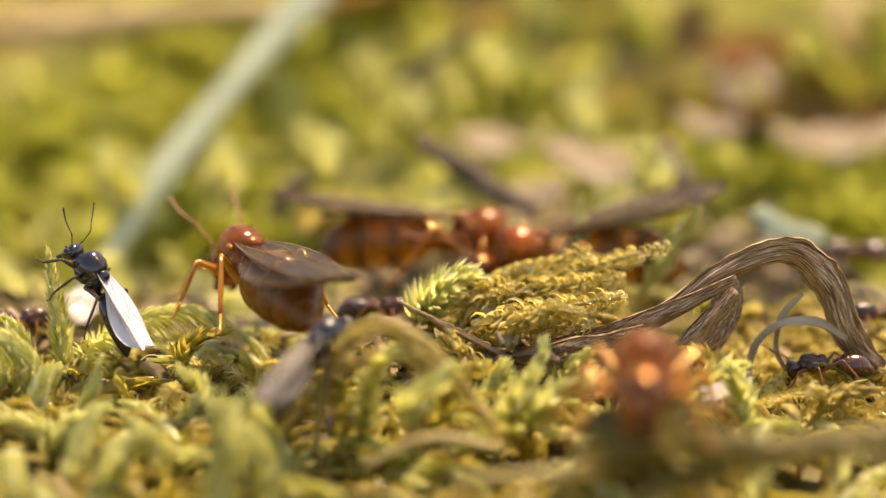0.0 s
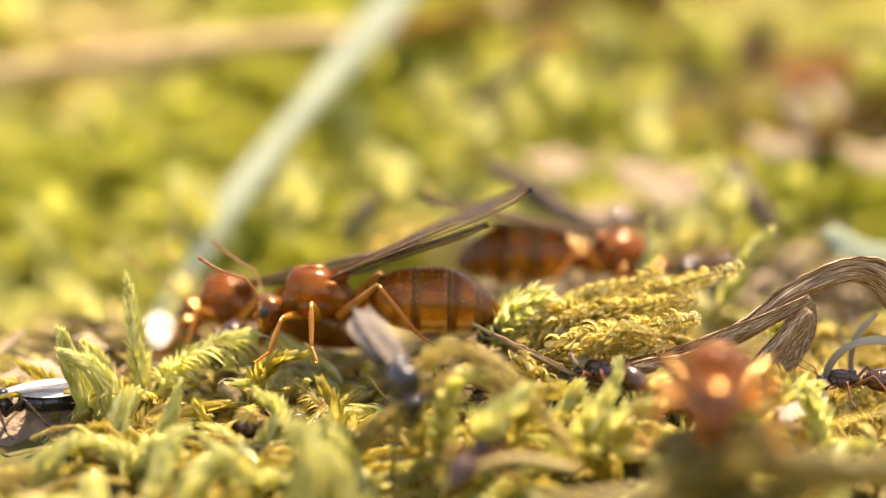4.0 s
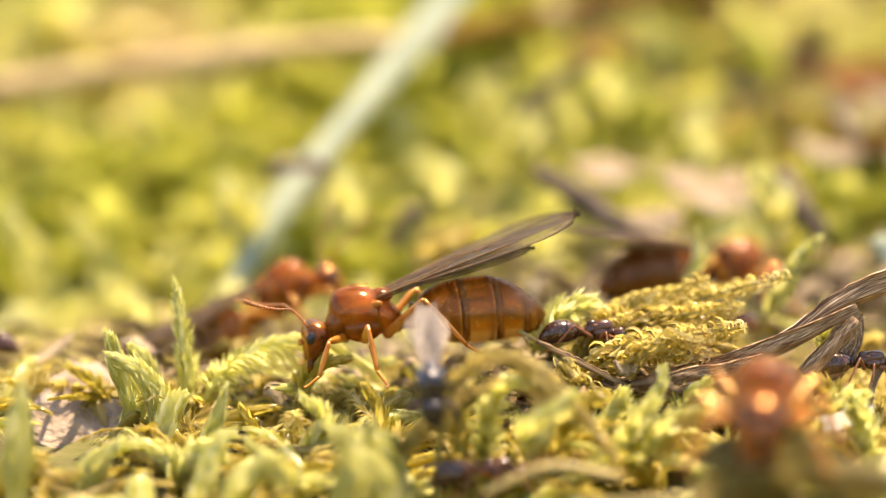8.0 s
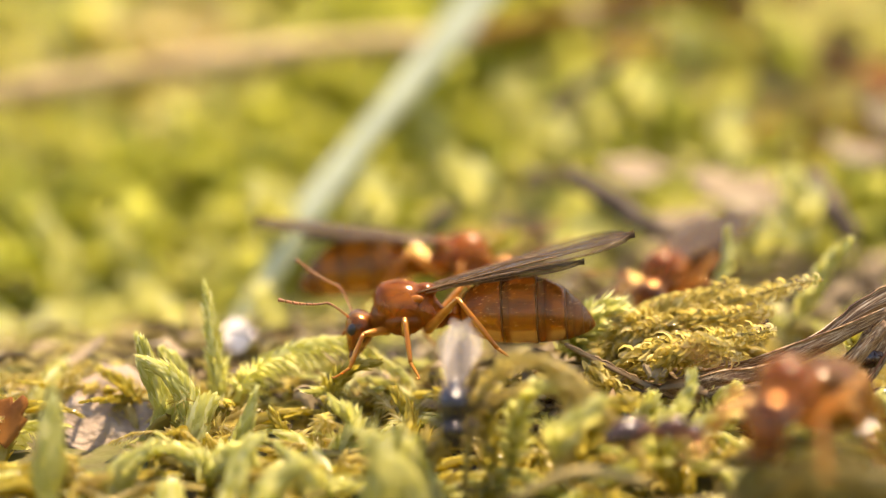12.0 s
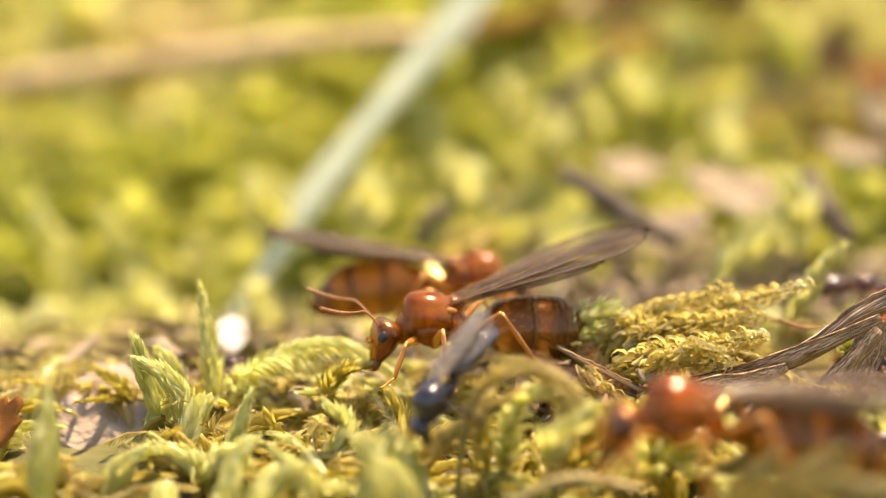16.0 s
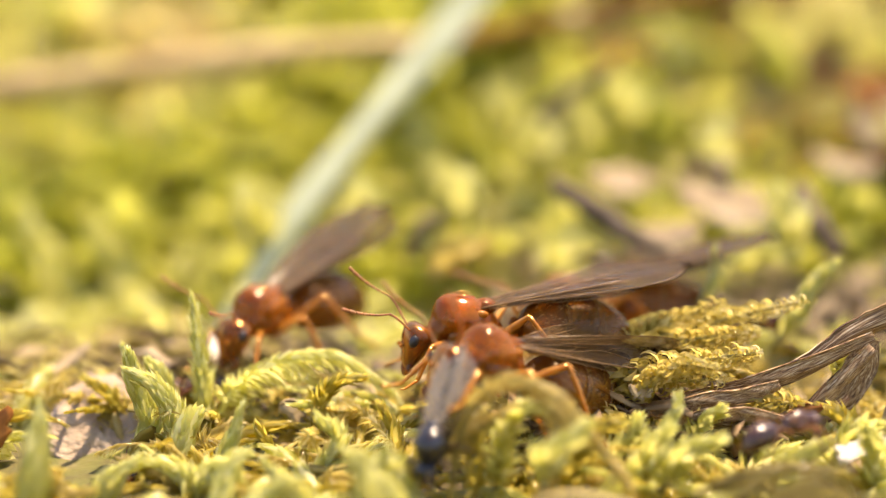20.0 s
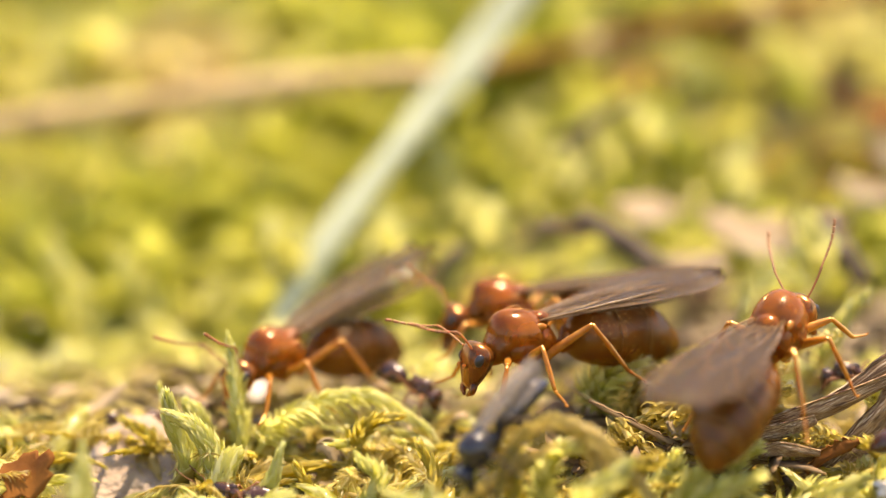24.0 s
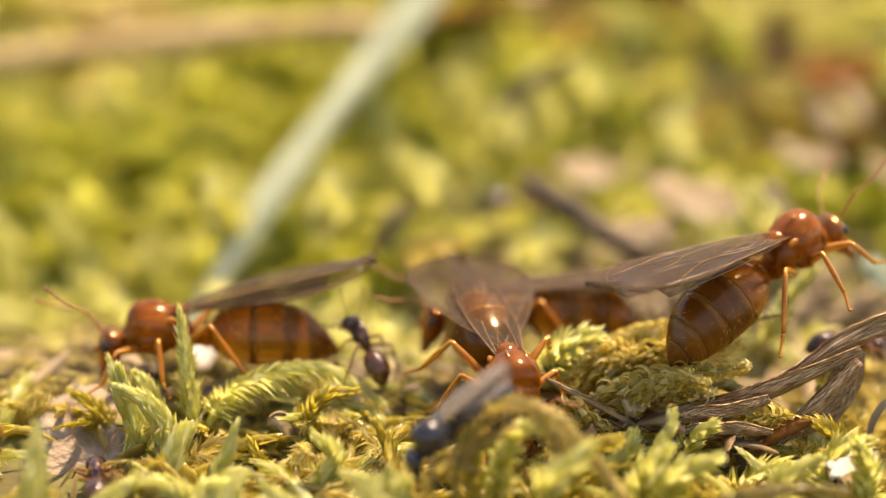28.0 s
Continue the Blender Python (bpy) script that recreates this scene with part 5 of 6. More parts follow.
def insect(name, label, category, group, size, body, head_mat, gaster_mat, leg_mat, rim_mat, wing_mat=None, wing_size=1.0, slim=1.0, head_size=1.0, chest=1.0, tail=1.0, lift=16.0, open_wings=5.0, wing_roll=0.0, hairs=True, reach=1.0, vein_mat=None):
    """An ant in parts. Its origin is the middle of the thorax, it looks along +x; a queen of size 1 is 8 mm long."""
    k = size
    vein_mat = vein_mat or VEIN
    ant = thing(name, label, category, group)

    def sc(shape):
        return [(x * k, y * k, z * k) for x, y, z in shape[0]], shape[1]

    c = chest
    part("pronotum", sc(loft([(1.16, -0.44, 0.14, 0.16), (1.09, -0.38, 0.38 * c, 0.36), (0.98, -0.30, 0.54 * c, 0.50), (0.84, -0.20, 0.63 * c, 0.60), (0.68, -0.12, 0.67 * c, 0.66 * c), (0.55, -0.10, 0.56 * c, 0.56 * c)], 24, 0.08)), body, ant)
    part("mesothorax", sc(loft([(0.99, 0.06, 0.16 * c, 0.22 * c), (0.95, 0.07, 0.36 * c, 0.42 * c), (0.86, 0.08, 0.53 * c, 0.60 * c), (0.70, 0.09, 0.66 * c, 0.72 * c), (0.45, 0.08, 0.75 * c, 0.79 * c), (0.12, 0.06, 0.78 * c, 0.81 * c), (-0.18, 0.02, 0.76 * c, 0.78 * c), (-0.36, -0.02, 0.69 * c, 0.72 * c), (-0.42, -0.03, 0.60 * c, 0.64 * c)], 26, 0.08)), body, ant)
    part("metathorax", sc(loft([(-0.30, -0.04, 0.60 * c, 0.62 * c), (-0.46, -0.06, 0.65 * c, 0.66 * c), (-0.75, -0.16, 0.54 * c, 0.54), (-1.00, -0.31, 0.36, 0.35), (-1.15, -0.38, 0.14, 0.16)], 20, 0.08)), body, ant)
    for s in (1, -1):
        part("back_groove", sc(tube([(0.45, s * 0.26 * c, 0.80 * c), (0.15, s * 0.27 * c, 0.885 * c), (-0.20, s * 0.24 * c, 0.835 * c)], [0.018, 0.022, 0.012], 5)), GASTER, ant, "fine dark line along the back")
    part("scutellum", sc(ball((-0.52, 0, 0.50 * c), 0.34, 12, 8, (1.1, 1.1 * c, 0.72))), body, ant)
    for s in (1, -1):
        part("side_plate", sc(ball((0.10, s * 0.50 * c, -0.32), 0.52, 14, 10, (1.15, 0.52, 0.78))), body, ant)
        part("shoulder_plate", sc(ball((0.72, s * 0.36 * c, -0.28), 0.40, 14, 10, (0.8, 0.62, 0.95))), body, ant)
        part("wing_base", sc(ball((-0.32, s * 0.58 * c, 0.36 * c), 0.16, 10, 8, (1.4, 0.6, 0.7))), leg_mat, ant)
    part("petiole", sc(joined(loft([(-1.05, -0.42, 0.12, 0.14), (-1.26, -0.38, 0.17, 0.20), (-1.36, -0.22, 0.28, 0.42), (-1.46, -0.22, 0.28, 0.40), (-1.52, -0.38, 0.16, 0.18), (-1.60, -0.36, 0.14, 0.15)], 12))), body, ant)
    # head, hanging at an angle from the neck
    hs = 1.14 * head_size
    head = part("head", sc(loft([(-0.52 * hs, 0.0, 0.10, 0.10), (-0.48 * hs, 0.02, 0.38 * hs, 0.30 * hs), (-0.38 * hs, 0.03, 0.53 * hs, 0.42 * hs), (-0.20 * hs, 0.02, 0.60 * hs, 0.48 * hs), (0.04 * hs, -0.02, 0.59 * hs, 0.45 * hs), (0.28 * hs, -0.07, 0.52 * hs, 0.37 * hs), (0.50 * hs, -0.12, 0.42 * hs, 0.28 * hs), (0.70 * hs, -0.16, 0.32 * hs, 0.19 * hs), (0.80 * hs, -0.18, 0.20 * hs, 0.09 * hs)], 22)), head_mat, ant, at=mm(1.46 * k, 0, -0.56 * k, 0, 60, 0))
    for s in (1, -1):
        whip = [Vector(v) for v in spline([(0.60, s * 0.55, 0.78), (0.98, s * 0.68, 0.86), (1.45, s * 0.84, 1.04), (1.95, s * 0.92, 1.30)], 9)]
        part("eye", sc(ball((-0.02 * hs, s * 0.52 * hs, 0.15 * hs), 0.155 * hs, 16, 10, (1.25, 0.55, 0.95))), EYE, head, "black compound eye")
        part("antenna_socket", sc(ball((0.30 * hs, s * 0.17 * hs, 0.34 * hs), 0.075 * hs, 8, 6, (1, 1, 0.7))), leg_mat, head)
        part("mandible", sc(tube([(0.62 * hs, s * 0.26 * hs, -0.17), (0.84 * hs, s * 0.28 * hs, -0.20), (1.00 * hs, s * 0.08 * hs, -0.22)], [0.12 * hs, 0.11 * hs, 0.04], 8)), head_mat, head, "toothed brown mandible")
        a = part("antenna", sc(joined(limb([(0, 0, 0), (0.16, s * 0.22, 0.26), (0.42, s * 0.46, 0.62), (0.60, s * 0.55, 0.78)], [0.035, 0.030, 0.032, 0.042]), *[limb([p, p + (q - p) * 0.85], [0.024 + 0.0028 * i, 0.034 + 0.0028 * i]) for i, (p, q) in enumerate(zip(whip, whip[1:]))])), FEELER if leg_mat == LEGS else leg_mat, ant, "thin elbowed antenna", at=mm(1.62 * k, s * 0.2 * k, -0.26 * k))
        a["side"] = s
    for dx, dy in ((-0.24, 0.0), (-0.36, 0.10), (-0.36, -0.10)) if wing_mat else ():
        part("ocellus", sc(ball((dx * hs, dy * hs, 0.44 * hs + 0.5 * (dx + 0.24) * hs), 0.05 * hs, 8, 6)), EYE, head, "tiny dark simple eye")
    # gaster in overlapping rings
    g = [(0.00, 0.16, 0.18), (0.06, 0.36, 0.38), (0.16, 0.55, 0.56), (0.34, 0.73, 0.72), (0.60, 0.86, 0.84), (0.95, 0.97, 0.94), (1.35, 1.03, 1.00), (1.75, 1.04, 1.03), (2.15, 1.01, 1.03), (2.55, 0.94, 0.98), (2.90, 0.83, 0.88), (3.20, 0.69, 0.74), (3.48, 0.51, 0.55), (3.70, 0.32, 0.35), (3.84, 0.17, 0.19), (3.92, 0.05, 0.05)]
    gx, gw, gh = zip(*g)

    def sag(x):
        return -0.22 - 0.02 * x - 0.42 * max(0.0, (x - 2.0) / 1.92) ** 2

    def ring(a, b):
        out = []
        for i, x in enumerate(np.linspace(a, b, 9)):
            flare = 1.0 + (0.014 if i >= 7 else 0.0) - (0.03 if i == 0 and a > 0.1 else 0.0)
            out.append((-1.46 - x * tail, sag(x), np.interp(x, gx, gw) * flare * slim, np.interp(x, gx, gh) * flare * slim))
        return out

    cuts = [(0.0, 1.30), (1.25, 2.30), (2.25, 3.10), (3.05, 3.58), (3.54, 3.92)]
    for a, b in cuts:
        seg = part("gaster_segment", sc(loft(ring(a, b), 28, 0.12)), gaster_mat, ant)
        if rim_mat and a > 0.1 and b < 3.9:
            band = [(-1.46 - x * tail, sag(x), np.interp(x, gx, gw) * slim * k2, np.interp(x, gx, gh) * slim * k2) for x, k2 in ((a + 0.06, 0.99), (a + 0.09, 1.006), (a + 0.15, 1.006), (a + 0.21, 1.005), (a + 0.24, 0.99))]
            part("segment_band", sc(loft(band, 28, 0.12)), AMBER, seg, "translucent amber band")
        if rim_mat and b < 3.9:
            w, h = np.interp(b, gx, gw) * slim * 1.022, np.interp(b, gx, gh) * slim * 1.022
            x, z = -1.46 - b * tail, sag(b)
            part("segment_edge", sc(loft([(x + 0.011, z, w * 0.997, h * 0.997), (x + 0.002, z, w * 1.0, h * 1.0), (x - 0.009, z, w * 0.990, h * 0.990)], 28, 0.12)), rim_mat, seg, "thin brown segment edge")
    if hairs:
        rng = random.Random(7)
        hair = []
        for _ in range(220):
            x = rng.uniform(0.5, 3.8)
            a = rng.uniform(-0.3, math.pi + 0.3)
            w, h = np.interp(x, gx, gw) * slim, np.interp(x, gx, gh) * slim
            p = Vector((-1.46 - x * tail, w * math.cos(a), sag(x) + h * math.sin(a)))
            d = Vector((-0.09, 0.055 * math.cos(a), 0.055 * math.sin(a)))
            hair.append(tube([p, p + d * 0.6, p + d], [0.0045, 0.002], 3, steps=3))
        tagged(part("hairs", sc(joined(*hair)), HAIR, ant, "fine golden hairs"), kind="stuff")
    # legs
    for which, (hip, knee, ankle, toe) in LEG_LINES.items():
        for s in (1, -1):
            q = [Vector((v[0] * reach, s * v[1] * reach, v[2])) for v in (knee, ankle, toe)]
            z = Vector((0, 0, 0))
            leg = part("leg", sc(joined(limb([z, z + (q[0] - z) * 0.25, q[0] * 0.7, q[0]], [0.16, 0.14, 0.11, 0.07]), ball((0, 0, 0), 0.17))), leg_mat, ant, at=mm(hip[0] * k, s * hip[1] * k, hip[2] * k))
            leg["side"] = s
            part("tibia", sc(limb([q[0], (q[0] + q[1]) / 2, q[1]], [0.06, 0.085, 0.06])), leg_mat, leg)
            part("foot", sc(limb([q[1], (q[1] * 0.6 + q[2] * 0.4), q[2], q[2] + Vector((0.1, s * 0.05, 0.02))], [0.055, 0.042, 0.035, 0.02])), leg_mat, leg)
    if wing_mat:
        for s in (1, -1):
            for nm, ln, wd, ax, up in (("fore_wing", 6.5, 2.5, -0.25, lift), ("hind_wing", 4.6, 1.5, -0.60, lift - 4.0)):
                skin, veins = wing_shape(ln * wing_size, wd * wing_size)
                if s < 0:
                    skin = [(x, -y, z) for x, y, z in skin[0]], [tuple(reversed(f)) for f in skin[1]]
                    veins = [([(x, -y, z) for x, y, z in v[0]], [tuple(reversed(f)) for f in v[1]]) for v in veins]
                w = part(nm, sc(skin), wing_mat, ant, "thin veined translucent wing", at=mm(ax * k, s * 0.42 * c * k, 0.48 * c * k) @ pose(0, 0, 0, 0, up, -s * open_wings) @ pose(0, 0, 0, s * wing_roll, 0, 0))
                for v in veins:
                    part("vein", sc(v), vein_mat, w)
    return ant


QUEEN = dict(category="ant", group="winged queen ants", size=1.0, body=RED, head_mat=HEAD, gaster_mat=GASTER, leg_mat=LEGS, rim_mat=RIM, wing_mat=WING, head_size=0.88, chest=0.96)
MALE = dict(category="ant", group="small black males", size=0.54, vein_mat=PALE, body=BLACK, head_mat=BLACK, gaster_mat=BLACK, leg_mat=BLACK_LEG, rim_mat=None, wing_mat=WING_GLARE, wing_size=0.92, slim=0.62, head_size=0.82, tail=0.85, hairs=False, lift=4.0, open_wings=1.0, wing_roll=18.0)
WORKER = dict(category="ant", group="small dark worker ants", size=0.41, body=WORK, head_mat=WORK, gaster_mat=WORK, leg_mat=WORK_LEG, rim_mat=None, slim=0.85, head_size=1.05, chest=0.62, tail=0.72, hairs=True, reach=1.15)


def body(x, y, z, yaw, pitch=0.0, roll=0.0):
    """An ant's pose in millimetres and degrees: yaw from +x to the left, pitch lifts the head."""
    return mm(x, y, z, 0, 0, yaw) @ pose(0, 0, 0, 0, -pitch, 0) @ pose(0, 0, 0, roll, 0, 0)


def between(rows, t):
    i = max(1, min(len(rows) - 1, sum(r[0] <= t for r in rows)))
    (ta, *a), (tb, *b) = rows[i - 1], rows[i]
    u = min(1.0, max(0.0, (t - ta) / (tb - ta)))
    return [p + (q - p) * u for p, q in zip(a, b)]


def wings_of(ant, rows):
    """Key the set of all wings: rows of (t, degrees lifted, degrees rolled)."""
    for o in [o for o in ant.children if "_wing" in o.name]:
        rest, s = o.matrix_basis.copy(), 1 if o.location.y > 0 else -1
        walk(o, [(t, pose(*o.location) @ pose(0, 0, 0, 0, up, 0) @ pose(*(-o.location)) @ rest @ pose(0, 0, 0, s * roll, 0, 0)) for t, up, roll in rows])


def stroll(ant, rows, seed, feel=14.0, stride=3.2):
    """Key an ant along its rows (t, x, y, z, yaw, pitch, roll); legs swing with the way it goes, antennae feel about."""
    walk(ant, [(t, body(*v)) for t, *v in rows])
    rng = random.Random(seed)
    steps = [0.25 * i for i in range(113)]
    run, phase = 0.0, []
    last = between(rows, 0.0)
    for t in steps:
        now = between(rows, t)
        d = math.dist(last[:3], now[:3]) + 0.02 * abs(now[3] - last[3])
        run += d
        phase.append((run * 2 * math.pi / stride, min(1.0, d / 0.25)))
        last = now
    legs = [o for o in ant.children if o.name.startswith("leg")]
    for n, leg in enumerate(legs):
        rest = leg.matrix_basis.copy()
        shift = math.pi * ((n // 2 + n) % 2)
        walk(leg, [(t, rest @ pose(0, 0, 0, leg["side"] * 5 * a * math.cos(p + shift), 0, 16 * a * math.sin(p + shift))) for t, (p, a) in zip(steps, phase)])
    for o in [o for o in ant.children if o.name.startswith("antenna")]:
        rest, w, u = o.matrix_basis.copy(), rng.uniform(1.6, 2.6), rng.uniform(0, 6)
        walk(o, [(t, rest @ pose(0, 0, 0, 0, feel * math.sin(w * t + u), feel * math.sin(1.7 * w * t + 2 * u))) for t in steps])


main = insect("queen_ant", "amber-red winged queen ant facing along the moss, smoky wings raised", **{**QUEEN, **dict(lift=15.0, open_wings=-1.0)})
mate = insect("queen_ant", "amber-red winged queen ant walking behind the others on the moss", **{**QUEEN, **dict(lift=8.0, open_wings=4.0)})
left = insect("queen_ant", "amber-red winged queen ant with drooping brown wings, climbing over moss", **{**QUEEN, **dict(lift=11.0, open_wings=3.0)})
front = insect("queen_ant", "amber-red winged queen ant with folded smoky wings in the near moss", **{**QUEEN, **dict(lift=12.0, open_wings=5.0, wing_roll=10.0)})
m_left = insect("male_ant", "small black male ant on moss, wings tinted white for sun glare", **{**MALE, **dict(wing_size=0.74)})
m_front = insect("male_ant", "blackish male ant hanging head down, greyish wings, near moss", **{**MALE, **dict(wing_size=0.74, wing_mat=WING_GREY)})
w_a = insect("worker_ant", "small dark brown worker ant running over golden moss", **WORKER)
w_b = insect("worker_ant", "small dark worker ant with a shiny head among pale moss", **WORKER)
w_c = insect("worker_ant", "dark worker ant crossing the near moss, out of focus", **WORKER)
w_d = insect("worker_ant", "dark brown worker ant creeping between moss shoots", **WORKER)
w_e = insect("worker_ant", "dark worker ant walking beside a winged queen", **WORKER)
w_f = insect("worker_ant", "small dark worker ant by the dead blade", **WORKER)
w_g = insect("worker_ant", "dark worker ant far behind on pale debris, out of focus", **WORKER)
w_i = insect("worker_ant", "dark worker ant crossing the pale grass blade, out of focus", **WORKER)
w_h = insect("worker_ant", "shiny black worker ant on litter behind the queens", **WORKER)


def motions():
    stroll(main, [(0, 7.40, 5, 1.58, 185, 0, 0), (1, 2.95, 4.5, 1.42, 180, 0, 0), (2, 0.69, 4, 2.27, 180, 4, 0), (3, -0.33, 2.5, 2.08, 178, 4, 0), (3.5, -1.11, 1.5, 1.77, 178, 0, 0), (5.5, -1.29, 0.3, 1.83, 192, 3, 0), (6, -1.25, 0, 1.67, 196, 4, 0), (7, -1.62, 0, 1.66, 188, 3, 0), (8, -1.22, 0, 1.50, 188, -4, 0), (9, -1.44, 0, 1.16, 178, -4, 0), (10, -1.02, 0, 1.52, 176, -4, 0), (11, -0.78, 0, 1.64, 176, -2, 0), (12, -0.78, 0, 1.77, 176, -3, 0), (12.5, -0.87, 0, 1.71, 178, 0, 0), (14.5, -0.22, 0, 1.58, 205, 4, 0), (15, 0.01, 0, 1.45, 214, 4, 0), (16, 0.13, 0, 1.50, 195, 4, 0), (17, 0.39, 0, 1.80, 194, 4, 0), (18, 1.11, 0, 2.03, 196, 0, 0), (19, 1.28, 0, 1.95, 194, 0, 0), (20, 1.26, 0, 1.81, 192, 2, 0), (21, 1.16, 0, 2.11, 192, 0, 0), (21.5, 1.31, 0, 2.40, 194, 0, 0), (23.5, 1.83, -0.3, 2.58, 200, 0, 0), (24, 1.81, -0.5, 2.61, 206, 0, 0), (25, 1.78, -0.5, 2.90, 206, 0, 0), (26, 1.76, -0.8, 2.01, 246, 4, 0), (26.4, 1.96, -1, 1.53, 258, 0, 0), (27, 2.00, -1.2, 1.29, 280, -12, 0), (28, 2.76, -1.5, 1.02, 282, -14, 0)], 1, 14, 3.2)
    stroll(mate, [(0, 6.03, 7, 1.90, 5, 0, 0), (1, 3.26, 8, 1.80, 5, 0, 0), (2, 4.22, 8, 1.8, 5, 0, 0), (3, 6.29, 7, 1.77, 5, -2, 0), (3.5, 7.2, 7, 1.87, 5, -4, 0), (5.5, 10.67, 8, 1.68, 35, -12, 0), (6, 10.70, 8, 1.49, 35, -12, 0), (7, 10.67, 9, 1.37, 30, -8, 0), (8, 10.98, 9, 1.52, 25, -2, 0), (9, 11.00, 9, 1.66, 15, 2, 0), (10, 9.31, 8, 1.77, 0, 0, 0), (10.5, 8.98, 8, 1.6, -30, 0, 0), (11, 8.5, 7.5, 1.51, -70, 0, 0), (12, 7.49, 7.5, 1.47, -120, 0, 0), (12.5, 8.58, 7.5, 1.58, -150, 0, 0), (14.5, 12.64, 5, 0.94, -175, 0, 0), (15, 12.52, 4, 0.75, -178, 0, 0), (16, 14.05, 2, 0.51, -178, 0, 0), (17, 13.58, 3, 0.79, -176, 4, 0), (18, 12.12, 4, 1.01, -172, 6, 0), (19, 8.99, 6, 1.75, -176, 2, 0), (20, 4.69, 6, 1.35, -178, 2, 0), (21, 1.69, 6, 1.39, -178, 4, 0), (21.5, 1.77, 5, 2.06, -178, 4, 0), (23.5, 1.33, 4, 2.34, -176, 3, 0), (24, 1.34, 4, 2.68, -176, 3, 0), (25, 1.59, 3.5, 3.04, -176, 3, 0), (26, 0.96, 3.5, 1.98, -172, 3, 0), (26.5, 1.68, 3.5, 2.23, -172, 3, 0), (27, 2.31, 4, 2.09, -174, 2, 0), (28, 2.21, 4, 1.76, -174, 2, 0)], 2, 14, 3.2)
    stroll(left, [(0, -1.26, 1.5, 2.10, 112, 4, 0), (0.5, -1.45, 1.5, 2.12, 128, 8, 0), (1, -1.72, 1.5, 2.05, 150, 4, 0), (1.3, -1.70, 1.5, 2.12, 146, 4, 0), (2, -0.50, 1.5, 2.19, 106, 10, 0), (2.5, -0.16, 1.5, 2.00, 98, 12, 0), (3, 0.17, 1.5, 1.70, 98, 12, 0), (3.5, -2.56, 3, 1.35, 140, 4, 0), (4.2, -4.44, 5, 0.91, 150, 0, 0), (5.5, -7.05, 6, 1.25, 160, 0, 0), (6, -7.93, 6.5, 0.58, 140, 5, 0), (6.5, -7.22, 7, 0.37, 110, 5, 0), (7, -5.74, 7, 0.19, 30, 20, 0), (8, -4.29, 7, 1.05, 18, 30, 0), (9, -0.06, 7, 1.45, 8, 2, 0), (10, 1.26, 7, 1.87, 4, 2, 0), (11, 1.02, 7, 2.13, 2, 2, 0), (12, 0.58, 7, 2.16, 2, 2, 0), (12.5, 0.42, 7, 2.09, 2, 2, 0), (14.5, 1.31, 6, 1.48, 3, 2, 0), (15, 1.38, 6, 1.43, 3, 2, 0), (16, 1.18, 6, 1.67, 3, 3, 0), (17, 0.09, 5, 1.50, -8, 0, 0), (18, -1.44, 5, 1.01, -24, 0, 0), (18.4, -2.07, 5, 1.16, -55, 0, 0), (18.8, -3.45, 5, 1.12, -100, 0, 0), (19.2, -3.99, 4.5, 1.14, -125, 0, 0), (20, -5.12, 4, 1.28, -122, 0, 0), (21, -5.54, 3.5, 1.11, -124, 0, 0), (21.5, -5.39, 3, 1.37, -126, 2, 0), (23.5, -5.52, 2.5, 1.45, -130, 2, 0), (24, -5.60, 2.5, 1.46, -134, 2, 0), (25, -6.53, 2.5, 1.41, -172, 4, 0), (26, -7.24, 2.5, 1.16, -176, 2, 0), (27, -7.78, 2.5, 0.98, -178, 0, 0), (28, -7.57, 2.5, 1.31, -178, 0, 0)], 3, 14, 3.2)
    stroll(front, [(0, 8.58, -9.56, 1.27, -102, 10, 0), (1, 8.70, -9.57, 1.37, -102, 10, 0), (2, 8.51, -9.57, 1.34, -102, 10, 0), (3, 8.40, -9.57, 1.54, -102, 10, 0), (6, 8.56, -9.58, 1.33, -102, 10, 0), (8, 8.53, -9.59, 1.34, -103, 10, 0), (10, 8.41, -9.59, 1.52, -106, 9, 0), (11, 8.29, -9.59, 1.56, -110, 10, 0), (12, 8.49, -9.59, 1.53, -118, 10, 0), (12.5, 8.81, -9.59, 1.61, -120, 20, 0), (13.5, 8.72, -9.59, 1.71, -145, 8, 0), (14.5, 8.43, -9.59, 1.75, -165, 20, 0), (15, 8.24, -9.59, 1.72, -178, 20, 0), (16, 6.35, -8.61, 1.02, -174, 10, 0), (16.5, 4.52, -7.02, 1.52, -168, 12, 0), (17, 2.84, -4, 1.22, -142, 12, 0), (18, 1.55, -3.5, 0.90, -142, 15, 0), (19, 1.66, -3.4, 1.25, -142, 19, 0), (20, 2.00, -3.4, 1.54, -142, 21, 0), (21, 2.06, -3.4, 1.28, -142, 20, 0), (21.5, 2.16, -3.6, 1.19, -130, 13, 0), (22, 2.8, -3.8, 1.43, -85, 4, 0), (22.6, 4, -4, 1.85, -30, 2, 0), (23.5, 6.59, -3.5, 1.94, 15, 4, 0), (23.8, 7.47, -3, 2.81, 24, 22, 0), (24, 8.82, -2, 3.20, 58, 26, 0), (24.5, 8.92, -1.5, 3.84, 64, 30, 0), (25, 9.44, -1, 3.81, 60, 30, 0), (25.3, 10.07, -0.5, 4.05, 44, 26, 0), (25.6, 11.40, 0, 4.10, 22, 16, 0), (26, 12.07, 0.5, 3.42, 14, 24, 0), (27, 11.69, 1, 3.85, 16, 23, 0), (27.5, 11.44, 1, 4.19, 25, 24, 0), (28, 11.11, 1, 4.44, 30, 28, 0)], 4, 14, 3.2)
